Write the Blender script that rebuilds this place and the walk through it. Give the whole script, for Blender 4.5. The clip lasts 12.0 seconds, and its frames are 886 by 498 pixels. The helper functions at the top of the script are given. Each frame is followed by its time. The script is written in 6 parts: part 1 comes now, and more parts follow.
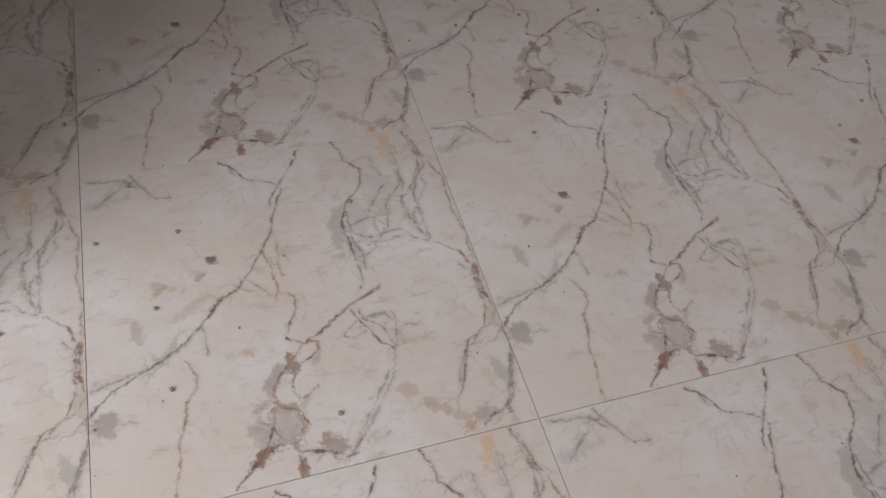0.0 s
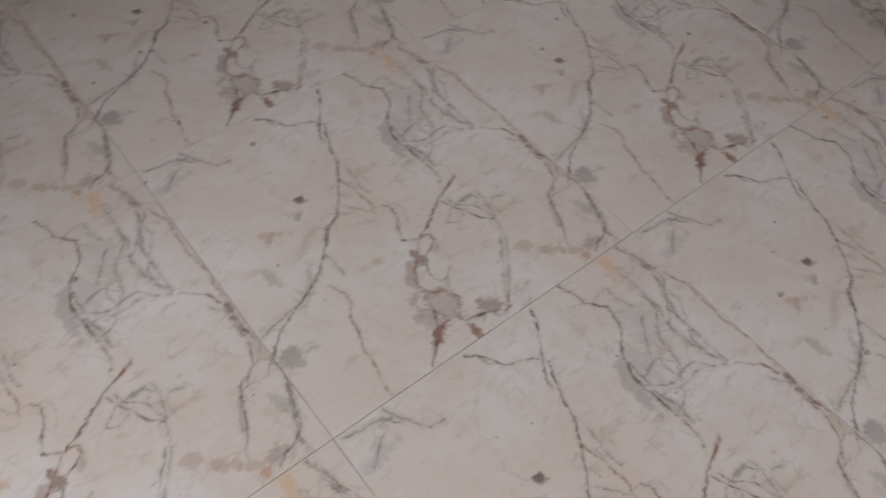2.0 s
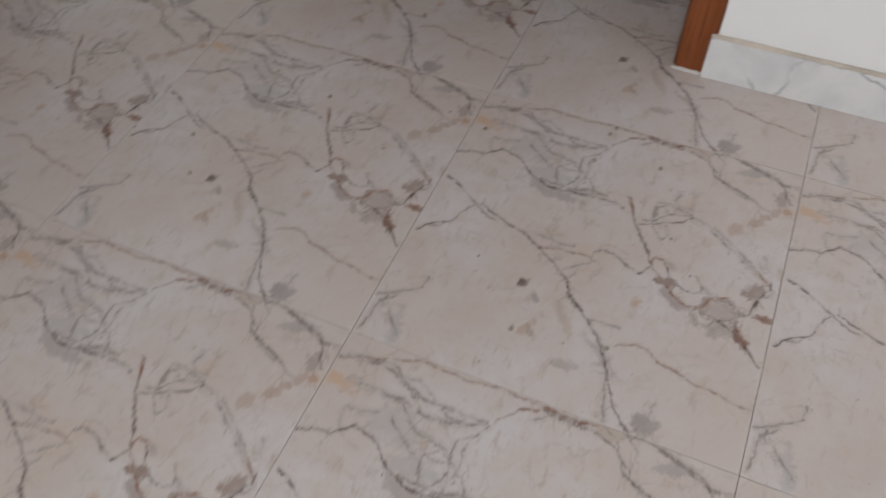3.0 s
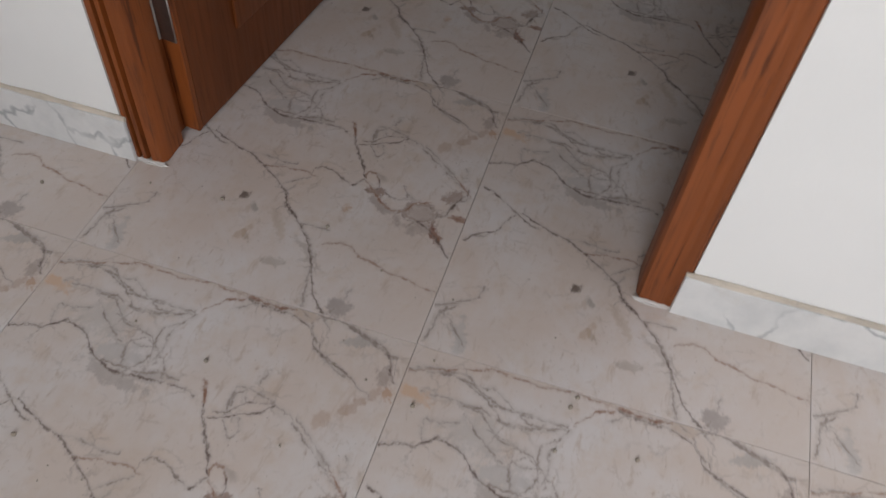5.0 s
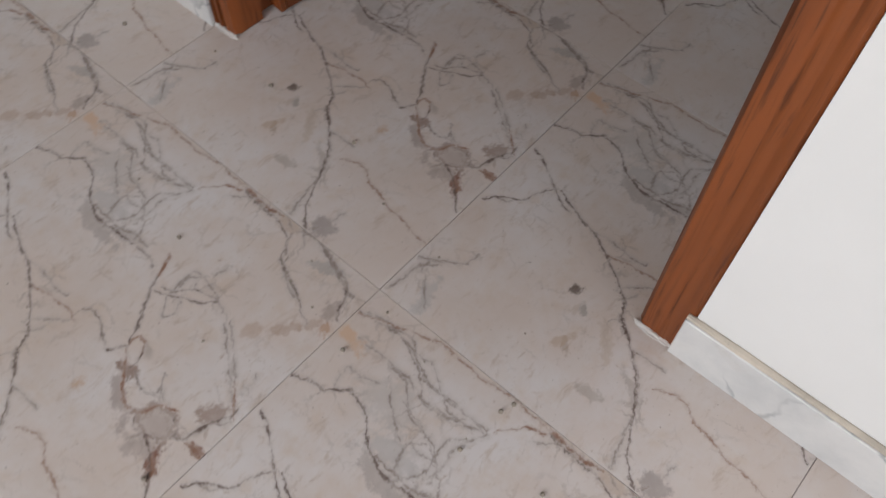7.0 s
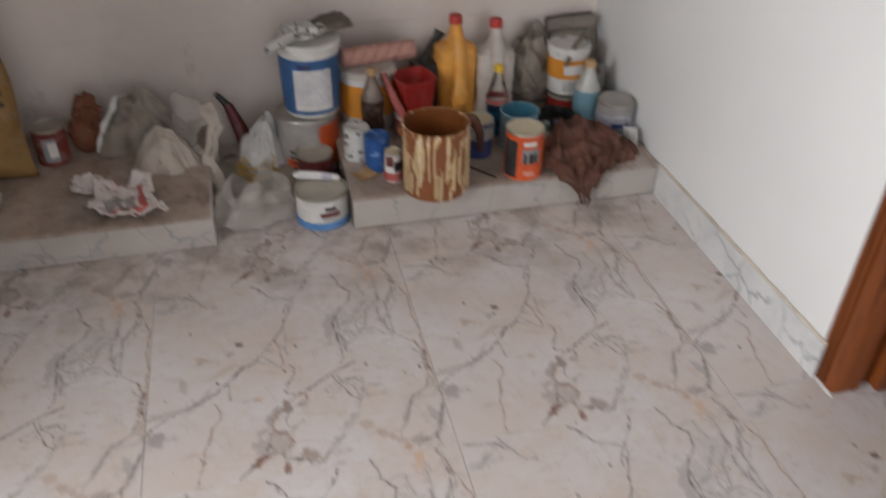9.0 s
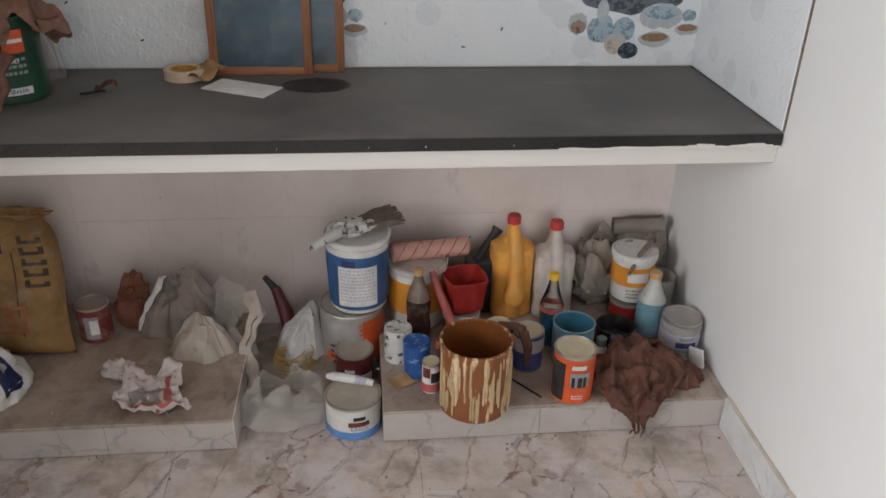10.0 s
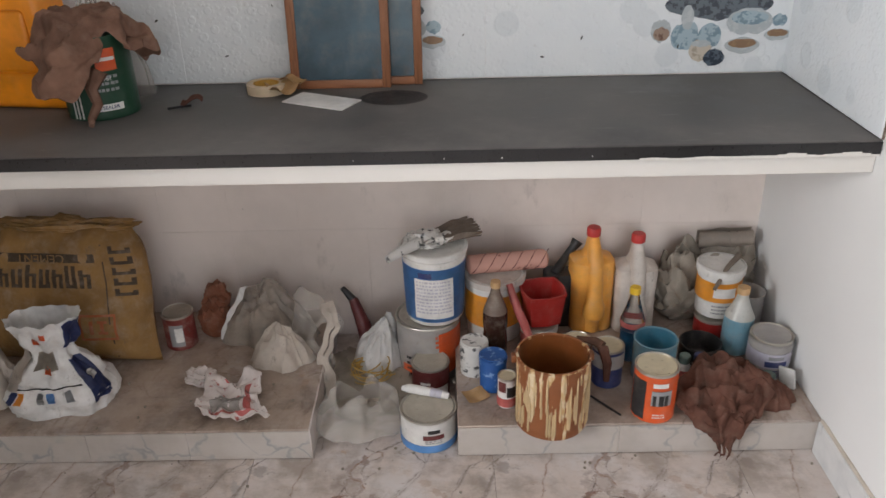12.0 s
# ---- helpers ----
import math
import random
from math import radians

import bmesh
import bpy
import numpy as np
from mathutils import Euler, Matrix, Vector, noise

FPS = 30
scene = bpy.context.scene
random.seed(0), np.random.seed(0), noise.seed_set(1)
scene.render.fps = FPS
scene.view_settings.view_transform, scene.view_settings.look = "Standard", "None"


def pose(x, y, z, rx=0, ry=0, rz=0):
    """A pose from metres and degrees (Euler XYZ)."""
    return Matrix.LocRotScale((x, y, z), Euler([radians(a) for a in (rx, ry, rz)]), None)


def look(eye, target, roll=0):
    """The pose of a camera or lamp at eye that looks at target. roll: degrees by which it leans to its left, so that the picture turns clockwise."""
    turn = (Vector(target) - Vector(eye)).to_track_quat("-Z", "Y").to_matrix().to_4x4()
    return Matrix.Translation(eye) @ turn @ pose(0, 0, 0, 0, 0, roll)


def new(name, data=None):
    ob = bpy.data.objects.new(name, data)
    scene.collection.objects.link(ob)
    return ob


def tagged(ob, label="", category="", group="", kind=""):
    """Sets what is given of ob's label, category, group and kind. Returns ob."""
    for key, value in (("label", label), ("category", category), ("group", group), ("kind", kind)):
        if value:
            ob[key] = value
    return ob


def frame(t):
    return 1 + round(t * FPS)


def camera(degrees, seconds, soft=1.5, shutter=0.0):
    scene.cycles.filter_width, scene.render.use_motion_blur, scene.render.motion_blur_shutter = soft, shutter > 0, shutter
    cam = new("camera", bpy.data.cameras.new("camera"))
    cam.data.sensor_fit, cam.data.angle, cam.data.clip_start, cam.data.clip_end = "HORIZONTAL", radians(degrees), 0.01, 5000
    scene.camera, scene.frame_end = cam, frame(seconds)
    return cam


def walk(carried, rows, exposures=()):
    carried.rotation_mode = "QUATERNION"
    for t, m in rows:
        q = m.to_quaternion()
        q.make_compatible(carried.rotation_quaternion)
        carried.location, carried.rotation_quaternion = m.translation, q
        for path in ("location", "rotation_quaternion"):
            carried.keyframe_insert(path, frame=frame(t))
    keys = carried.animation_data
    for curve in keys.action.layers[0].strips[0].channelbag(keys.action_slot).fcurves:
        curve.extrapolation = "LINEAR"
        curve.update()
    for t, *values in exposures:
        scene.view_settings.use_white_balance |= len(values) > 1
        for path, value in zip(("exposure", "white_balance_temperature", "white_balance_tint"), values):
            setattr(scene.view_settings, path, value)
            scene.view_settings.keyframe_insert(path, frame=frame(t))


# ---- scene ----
cam = camera(57.8, 12.0, soft=1.5, shutter=0.35)
PATH = [
    (0, (-0.531, -0.805, 1.038), (-0.085, 0.324, -0.551), 6.4),
    (0.5, (-0.505, -0.804, 1.04), (-0.04, 0.291, -0.568), 4.9),
    (1, (-0.459, -0.797, 1.047), (0.122, 0.221, -0.574), 3.0),
    (1.5, (-0.435, -0.798, 1.049), (0.199, 0.18, -0.576), 2.3),
    (2, (-0.38, -0.789, 1.058), (0.403, 0.076, -0.566), 4.7),
    (2.5, (-0.279, -0.79, 1.07), (0.665, -0.079, -0.544), 1.8),
    (3, (-0.132, -0.802, 1.073), (0.969, -0.29, -0.516), -1.9),
    (3.5, (0.023, -0.74, 1.054), (1.192, -0.316, -0.513), -2.1),
    (3.7, (0.066, -0.751, 1.036), (1.264, -0.311, -0.503), -3.5),
    (5.3, (0.433, -0.534, 1.066), (1.645, -0.27, -0.503), 8.1),
    (5.5, (0.478, -0.529, 1.058), (1.674, -0.267, -0.524), 9.6),
    (6, (0.57, -0.565, 1.045), (1.713, -0.281, -0.571), 8.8),
    (6.5, (0.634, -0.708, 1.032), (1.622, -0.249, -0.645), 4.8),
    (6.7, (0.636, -0.762, 1.021), (1.539, -0.188, -0.668), 2.7),
    (8.3, (0.232, -0.902, 1.104), (0.925, 0.126, -0.465), 2.3),
    (8.5, (0.154, -0.873, 1.141), (0.809, 0.291, -0.348), 3.6),
    (8.7, (0.17, -0.859, 1.217), (0.684, 0.499, -0.158), 2.5),
    (9, (0.107, -0.808, 1.239), (0.511, 0.763, 0.069), 1.1),
    (9.1, (0.124, -0.768, 1.264), (0.471, 0.831, 0.114), 0.4),
    (9.5, (0.197, -0.663, 1.356), (0.423, 1.045, 0.342), 1.8),
    (10, (0.289, -0.576, 1.394), (0.481, 1.178, 0.452), 1.4),
    (10.5, (0.32, -0.549, 1.414), (0.446, 1.219, 0.489), 0.3),
    (11, (0.302, -0.561, 1.386), (0.387, 1.222, 0.483), -0.4),
    (11.5, (0.305, -0.569, 1.388), (0.354, 1.213, 0.48), -0.7),
    (12, (0.305, -0.559, 1.383), (0.293, 1.22, 0.469), -1.3),
]
EXPOSURES = [(0.0, -0.60), (3.5, -0.52), (5.5, -0.20), (8.0, -0.08), (9.0, 0.12), (9.8, 0.26), (11.0, 0.38), (12.0, 0.56)]
walk(cam, [(t, look(eye, target, roll)) for t, eye, target, roll in PATH], EXPOSURES)

# ---- light: daylight lamps at an unseen side window and rear opening ----
world = bpy.data.worlds.new("daylight")
scene.world = world
world.use_nodes = True
wn = world.node_tree.nodes
sky = wn.new("ShaderNodeTexSky")
sky.sky_type, sky.sun_disc = "NISHITA", False
sky.sun_elevation, sky.sun_rotation = radians(50), radians(200)
world.node_tree.links.new(sky.outputs["Color"], wn["Background"].inputs["Color"])
wn["Background"].inputs["Strength"].default_value = 0.1


def window_light(name, m, w, h, watts, col):
    lamp = bpy.data.lights.new(name, "AREA")
    lamp.shape, lamp.size, lamp.size_y, lamp.energy, lamp.color = "RECTANGLE", w, h, watts, col
    ob = new(name, lamp)
    ob.matrix_world = m
    return ob


# openings are out of view; places and watts set to balance the room
SIDE_W, REAR_W = 112.0, 9.0
window_light("side_window_daylight", pose(-2.02, -0.7, 1.5, 0, -90, 0), 1.3, 1.9, SIDE_W, (0.985, 0.988, 1.0))
window_light("rear_opening_daylight", pose(0.4, -2.62, 1.25, 90, 0, 0), 1.3, 2.0, REAR_W, (0.985, 0.988, 1.0))

# ---- materials ----


class Nodes:
    """Short-hand for wiring a node material."""

    def __init__(self, name):
        self.mat = bpy.data.materials.new(name)
        self.mat.use_nodes = True
        self.tree = self.mat.node_tree
        self.bsdf = self.tree.nodes["Principled BSDF"]

    def add(self, kind):
        return self.tree.nodes.new(kind)

    def edges(self):
        n = self.add("ShaderNodeTexVoronoi")
        n.feature = "DISTANCE_TO_EDGE"
        return n

    def wire(self, a, b):
        self.tree.links.new(a, b)

    def put(self, sock, v):
        if isinstance(v, bpy.types.NodeSocket):
            self.wire(v, sock)
        else:
            sock.default_value = v

    def math(self, op, a, b=None, c=None, clamp=False):
        n = self.add("ShaderNodeMath")
        n.operation, n.use_clamp = op, clamp
        for i, v in enumerate((a, b, c)):
            if v is not None:
                self.put(n.inputs[i], v)
        return n.outputs[0]

    def vec(self, op, a, b):
        n = self.add("ShaderNodeVectorMath")
        n.operation = op
        self.put(n.inputs[0], a)
        self.put(n.inputs[1], b)
        return n.outputs["Value"] if op in ("LENGTH", "DISTANCE") else n.outputs["Vector"]

    def noise(self, co, scale, detail=4.0, rough=0.55, out="Fac", distort=0.0):
        n = self.add("ShaderNodeTexNoise")
        if co is not None:
            self.wire(co, n.inputs["Vector"])
        n.inputs["Scale"].default_value, n.inputs["Detail"].default_value = scale, detail
        n.inputs["Roughness"].default_value, n.inputs["Distortion"].default_value = rough, distort
        return n.outputs[out]

    def ramp(self, v, lo, hi, a=0.0, b=1.0):
        n = self.add("ShaderNodeMapRange")
        n.interpolation_type = "SMOOTHSTEP"
        self.put(n.inputs[0], v)
        for i, k in enumerate((lo, hi, a, b)):
            self.put(n.inputs[i + 1], k)
        return n.outputs[0]

    def mix(self, f, a, b):
        n = self.add("ShaderNodeMix")
        n.data_type = "RGBA"
        self.put(n.inputs["Factor"], f)
        for sock, v in ((n.inputs[6], a), (n.inputs[7], b)):
            self.put(sock, v if isinstance(v, bpy.types.NodeSocket) else (*v, 1))
        return n.outputs[2]

    def bump(self, h, strength=0.3, dist=0.002):
        n = self.add("ShaderNodeBump")
        n.inputs["Strength"].default_value, n.inputs["Distance"].default_value = strength, dist
        self.wire(h, n.inputs["Height"])
        self.wire(n.outputs[0], self.bsdf.inputs["Normal"])

    def done(self, col, rough=0.5, metal=0.0, spec=0.5, trans=0.0):
        self.put(self.bsdf.inputs["Base Color"], col if isinstance(col, bpy.types.NodeSocket) else (*col, 1))
        self.put(self.bsdf.inputs["Roughness"], rough)
        self.bsdf.inputs["Metallic"].default_value = metal
        self.bsdf.inputs["Specular IOR Level"].default_value = spec
        self.bsdf.inputs["Transmission Weight"].default_value = trans
        return self.mat


def scaled(c, k):
    return tuple(min(1.0, x * k) for x in c)


DUST = (0.42, 0.355, 0.295)


def plain(name, col, rough=0.5, metal=0.0, grain=40, var=0.18, dust=0.25, bump=0.15, spec=0.5, trans=0.0, world=False):
    """A plain coat with grain, uneven tone, dust and fine relief."""
    n = Nodes(name)
    co = n.add("ShaderNodeNewGeometry").outputs["Position"] if world else n.add("ShaderNodeTexCoord").outputs["Object"]
    fine, broad = n.noise(co, grain * 4), n.noise(co, grain * 0.3, 5, 0.6)
    c = n.mix(n.ramp(broad, 0.3, 0.7), scaled(col, 1 - var), scaled(col, 1 + var * 0.6))
    if dust:
        c = n.mix(n.math("MULTIPLY", n.ramp(n.noise(co, grain * 0.7, 6, 0.65), 0.45, 0.75), dust), c, DUST)
        grime = n.ramp(n.noise(n.vec("MULTIPLY", co, (1, 1, 0.45)), grain * 1.3, 6, 0.7), 0.58, 0.70)
        c = n.mix(n.math("MULTIPLY", grime, min(0.5, dust * 1.2)), c, (0.115, 0.088, 0.068))
    n.bump(n.math("ADD", fine, broad), bump, 0.0015)
    return n.done(c, n.ramp(fine, 0.2, 0.8, rough * 0.85, min(1, rough * 1.2)), metal, spec, trans)


# the floor tile: one print, repeated on every tile; places in parts of the tile's width
DARK, GREY, BROWN = 0, 1, 2
VEINS = []


def vein(tone, along, width, *places):
    VEINS.append((tone, along, width, places))


vein(DARK, "v", 0.0075, (0.001, 0.256), (0.023, 0.289), (0.065, 0.317), (0.121, 0.347), (0.181, 0.376), (0.211, 0.393), (0.236, 0.411), (0.279, 0.454), (0.316, 0.496), (0.336, 0.516), (0.374, 0.537), (0.406, 0.575), (0.430, 0.615), (0.456, 0.656), (0.483, 0.704), (0.496, 0.751), (0.514, 0.798), (0.537, 0.849))
vein(GREY, "v", 0.006, (0.491, 0.545), (0.481, 0.574), (0.488, 0.622), (0.493, 0.660), (0.483, 0.704))
vein(GREY, "u", 0.004, (0.376, 0.538), (0.406, 0.524))
vein(GREY, "v", 0.004, (0.319, 0.498), (0.318, 0.519), (0.293, 0.528))
vein(GREY, "v", 0.004, (0.277, 0.352), (0.274, 0.410), (0.272, 0.447))
vein(DARK, "v", 0.005, (0.466, 0.365), (0.479, 0.400), (0.506, 0.443), (0.508, 0.472), (0.493, 0.493), (0.465, 0.496))
vein(DARK, "u", 0.014, (0.465, 0.361), (0.478, 0.347), (0.506, 0.333))
vein(DARK, "u", 0.008, (0.506, 0.333), (0.554, 0.363), (0.617, 0.401), (0.670, 0.435))
vein(BROWN, "u", 0.013, (0.667, 0.432), (0.700, 0.444), (0.730, 0.462))
vein(DARK, "v", 0.006, (0.719, 0.263), (0.693, 0.292), (0.671, 0.327), (0.651, 0.370), (0.632, 0.409))
vein(GREY, "v", 0.006, (0.719, 0.263), (0.731, 0.309), (0.738, 0.354), (0.734, 0.379))
vein(GREY, "u", 0.006, (0.682, 0.364), (0.734, 0.379))
vein(GREY, "v", 0.006, (0.625, 0.320), (0.603, 0.334), (0.649, 0.370))
vein(GREY, "u", 0.006, (0.625, 0.320), (0.661, 0.333))
vein(GREY, "u", 0.005, (0.755, 0.329), (0.806, 0.319))
vein(GREY, "u", 0.004, (0.698, 0.336), (0.725, 0.351), (0.748, 0.344))
vein(BROWN, "u", 0.01, (0.506, 0.333), (0.541, 0.336))
vein(BROWN, "v", 0.01, (0.508, 0.293), (0.538, 0.314), (0.541, 0.336))
vein(BROWN, "v", 0.009, (0.415, 0.186), (0.410, 0.215), (0.425, 0.248), (0.447, 0.278), (0.469, 0.302), (0.499, 0.330))
vein(DARK, "u", 0.006, (0.445, 0.264), (0.463, 0.289), (0.501, 0.289), (0.535, 0.309))
vein(DARK, "v", 0.005, (0.471, 0.189), (0.456, 0.213), (0.462, 0.245), (0.481, 0.277))
vein(DARK, "u", 0.005, (0.471, 0.189), (0.498, 0.195), (0.518, 0.217), (0.522, 0.198))
vein(GREY, "v", 0.006, (0.474, 0.147), (0.473, 0.167), (0.495, 0.193))
vein(BROWN, "u", 0.009, (0.412, 0.184), (0.437, 0.174), (0.461, 0.162), (0.471, 0.136), (0.484, 0.116))
vein(DARK, "v", 0.005, (0.429, 0.086), (0.407, 0.103), (0.400, 0.132), (0.393, 0.164), (0.408, 0.183))
vein(DARK, "u", 0.005, (0.429, 0.086), (0.454, 0.093), (0.465, 0.114))
vein(GREY, "u", 0.008, (0.430, 0.083), (0.449, 0.059), (0.476, 0.053), (0.508, 0.046), (0.522, 0.025), (0.544, 0.014))
vein(DARK, "u", 0.007, (0.448, 0.061), (0.476, 0.053), (0.513, 0.045), (0.547, 0.025), (0.573, 0.025))
vein(BROWN, "u", 0.008, (0.544, 0.014), (0.570, 0.041), (0.594, 0.063), (0.612, 0.081))
vein(GREY, "v", 0.005, (0.590, 0.062), (0.629, 0.101), (0.649, 0.135), (0.674, 0.170), (0.711, 0.210))
vein(GREY, "u", 0.004, (0.591, 0.052), (0.625, 0.045), (0.656, 0.053))
vein(DARK, "v", 0.009, (0.293, 0.005), (0.333, 0.040), (0.353, 0.064), (0.376, 0.089), (0.388, 0.114), (0.396, 0.140))
vein(BROWN, "v", 0.018, (0.338, 0.045), (0.360, 0.064), (0.374, 0.085))
vein(BROWN, "v", 0.016, (0.441, 0.001), (0.445, 0.015), (0.445, 0.034), (0.439, 0.055))
vein(GREY, "u", 0.005, (0.359, 0.161), (0.374, 0.153), (0.395, 0.143))
vein(BROWN, "v", 0.0045, (0.173, 0.001), (0.173, 0.036), (0.190, 0.108), (0.191, 0.152), (0.211, 0.195), (0.218, 0.245), (0.242, 0.281), (0.246, 0.315), (0.222, 0.359))
vein(GREY, "u", 0.005, (0.001, 0.256), (0.015, 0.249), (0.032, 0.240))
vein(GREY, "u", 0.004, (0.062, 0.228), (0.086, 0.232), (0.109, 0.219))
vein(BROWN, "v", 0.005, (0.992, 0.330), (0.988, 0.369), (0.985, 0.428), (0.991, 0.460), (0.999, 0.495))
vein(GREY, "v", 0.006, (0.986, 0.426), (0.972, 0.443), (0.940, 0.492))
vein(GREY, "v", 0.006, (0.878, 0.191), (0.888, 0.222), (0.915, 0.231), (0.939, 0.267), (0.976, 0.279), (0.983, 0.299))
vein(GREY, "v", 0.005, (0.959, 0.222), (0.997, 0.252), (0.980, 0.275))
vein(GREY, "v", 0.013, (0.946, 0.054), (0.967, 0.090), (0.976, 0.126), (0.991, 0.177))
vein(DARK, "u", 0.006, (0.866, 0.016), (0.890, 0.033), (0.916, 0.040), (0.946, 0.054))
vein(DARK, "v", 0.005, (0.819, 0.059), (0.831, 0.096), (0.852, 0.121), (0.866, 0.156), (0.900, 0.243))
vein(DARK, "v", 0.0065, (0.493, 0.781), (0.497, 0.815), (0.527, 0.864), (0.555, 0.900), (0.582, 0.941), (0.607, 0.988))
vein(DARK, "u", 0.006, (0.374, 0.984), (0.406, 0.964), (0.424, 0.937), (0.442, 0.905), (0.478, 0.892), (0.527, 0.864))
vein(GREY, "v", 0.005, (0.425, 0.921), (0.409, 0.931), (0.406, 0.964))
vein(GREY, "v", 0.008, (0.190, 0.888), (0.134, 0.993), (0.135, 0.999))
vein(DARK, "u", 0.005, (0.190, 0.888), (0.222, 0.885), (0.239, 0.886))
vein(GREY, "u", 0.009, (0.012, 0.987), (0.066, 0.978), (0.121, 0.978), (0.153, 0.935))
vein(GREY, "v", 0.008, (0.034, 0.879), (0.069, 0.913), (0.101, 0.949), (0.118, 0.977))
vein(GREY, "u", 0.006, (0.029, 0.983), (0.095, 0.976), (0.143, 0.964))
vein(DARK, "v", 0.0085, (0.681, 0.701), (0.690, 0.737), (0.714, 0.770), (0.744, 0.799), (0.761, 0.831), (0.765, 0.870), (0.746, 0.901), (0.721, 0.917), (0.722, 0.962), (0.706, 0.997))
vein(GREY, "v", 0.01, (0.684, 0.621), (0.671, 0.649), (0.675, 0.696), (0.690, 0.737))
vein(DARK, "v", 0.008, (0.674, 0.455), (0.689, 0.493), (0.685, 0.556), (0.686, 0.618), (0.675, 0.650), (0.677, 0.700))
vein(GREY, "u", 0.006, (0.668, 0.665), (0.724, 0.627), (0.769, 0.623))
vein(GREY, "v", 0.006, (0.769, 0.623), (0.758, 0.666), (0.778, 0.698))
vein(GREY, "u", 0.006, (0.686, 0.618), (0.758, 0.600), (0.822, 0.606), (0.874, 0.581))
vein(GREY, "u", 0.005, (0.689, 0.557), (0.746, 0.580), (0.766, 0.622))
vein(GREY, "v", 0.006, (0.891, 0.575), (0.862, 0.666), (0.858, 0.734), (0.902, 0.781), (0.937, 0.861), (0.950, 0.918), (0.925, 0.999))
vein(GREY, "v", 0.006, (0.878, 0.603), (0.872, 0.669), (0.940, 0.774), (0.933, 0.807), (0.937, 0.861))
vein(BROWN, "v", 0.0035, (0.980, 0.387), (0.986, 0.463), (0.999, 0.579), (0.983, 0.663), (0.992, 0.788), (0.963, 0.869), (0.919, 0.999))
vein(GREY, "u", 0.005, (0.749, 0.906), (0.808, 0.917))
vein(GREY, "v", 0.005, (0.823, 0.827), (0.806, 0.882), (0.808, 0.917))
vein(GREY, "u", 0.005, (0.750, 0.687), (0.807, 0.686), (0.829, 0.760))
vein(BROWN, "v", 0.005, (0.460, 0.469), (0.471, 0.520), (0.463, 0.586), (0.444, 0.650))
vein(GREY, "v", 0.005, (0.456, 0.486), (0.422, 0.530), (0.387, 0.570))
vein(GREY, "v", 0.006, (0.889, 0.023), (0.942, 0.028), (0.945, 0.054), (0.993, 0.171), (0.999, 0.260), (0.999, 0.277))
vein(DARK, "v", 0.006, (0.954, 0.277), (0.971, 0.326), (0.979, 0.353), (0.976, 0.427), (0.978, 0.467))
vein(GREY, "u", 0.005, (0.001, 0.326), (0.026, 0.327), (0.180, 0.369), (0.232, 0.400), (0.295, 0.475), (0.335, 0.525))
vein(GREY, "v", 0.01, (0.703, 0.514), (0.707, 0.570), (0.691, 0.639), (0.695, 0.724))
vein(GREY, "v", 0.007, (0.890, 0.575), (0.900, 0.662), (0.895, 0.742), (0.934, 0.834), (0.943, 0.895), (0.927, 0.952))
vein(GREY, "v", 0.006, (0.890, 0.629), (0.860, 0.659), (0.853, 0.717), (0.876, 0.791), (0.874, 0.856))
vein(GREY, "u", 0.006, (0.693, 0.675), (0.757, 0.692), (0.790, 0.654))
vein(GREY, "u", 0.006, (0.704, 0.628), (0.725, 0.597), (0.762, 0.605), (0.790, 0.654))
vein(GREY, "v", 0.006, (0.749, 0.698), (0.796, 0.772), (0.854, 0.830))
vein(BROWN, "v", 0.006, (0.978, 0.470), (0.961, 0.520), (0.906, 0.562))
vein(GREY, "v", 0.009, (0.991, 0.334), (0.984, 0.422), (0.981, 0.474))
vein(GREY, "v", 0.009, (0.935, 0.040), (0.973, 0.133), (0.999, 0.206))
vein(GREY, "v", 0.005, (0.849, 0.132), (0.860, 0.171), (0.907, 0.247), (0.974, 0.275), (0.999, 0.331))
vein(DARK, "v", 0.006, (0.719, 0.275), (0.701, 0.337), (0.662, 0.370), (0.655, 0.406))
vein(GREY, "u", 0.006, (0.662, 0.370), (0.716, 0.376), (0.746, 0.334))
vein(GREY, "v", 0.005, (0.570, 0.045), (0.604, 0.087), (0.652, 0.165), (0.706, 0.224), (0.719, 0.275))
vein(GREY, "v", 0.007, (0.899, 0.570), (0.893, 0.685), (0.894, 0.774), (0.951, 0.840), (0.950, 0.908), (0.940, 0.983))
vein(GREY, "v", 0.006, (0.744, 0.588), (0.796, 0.645), (0.810, 0.725), (0.866, 0.787), (0.874, 0.853), (0.875, 0.949))
vein(GREY, "u", 0.006, (0.704, 0.608), (0.756, 0.623), (0.824, 0.632), (0.856, 0.591), (0.898, 0.567))

MARKS = []


def mark(u, v, a, b, turn, tone, strength=0.8):
    """A blotch of the print: place, half sizes, turn in degrees, colour."""
    MARKS.append((u, v, a, b, radians(turn), tone, strength))


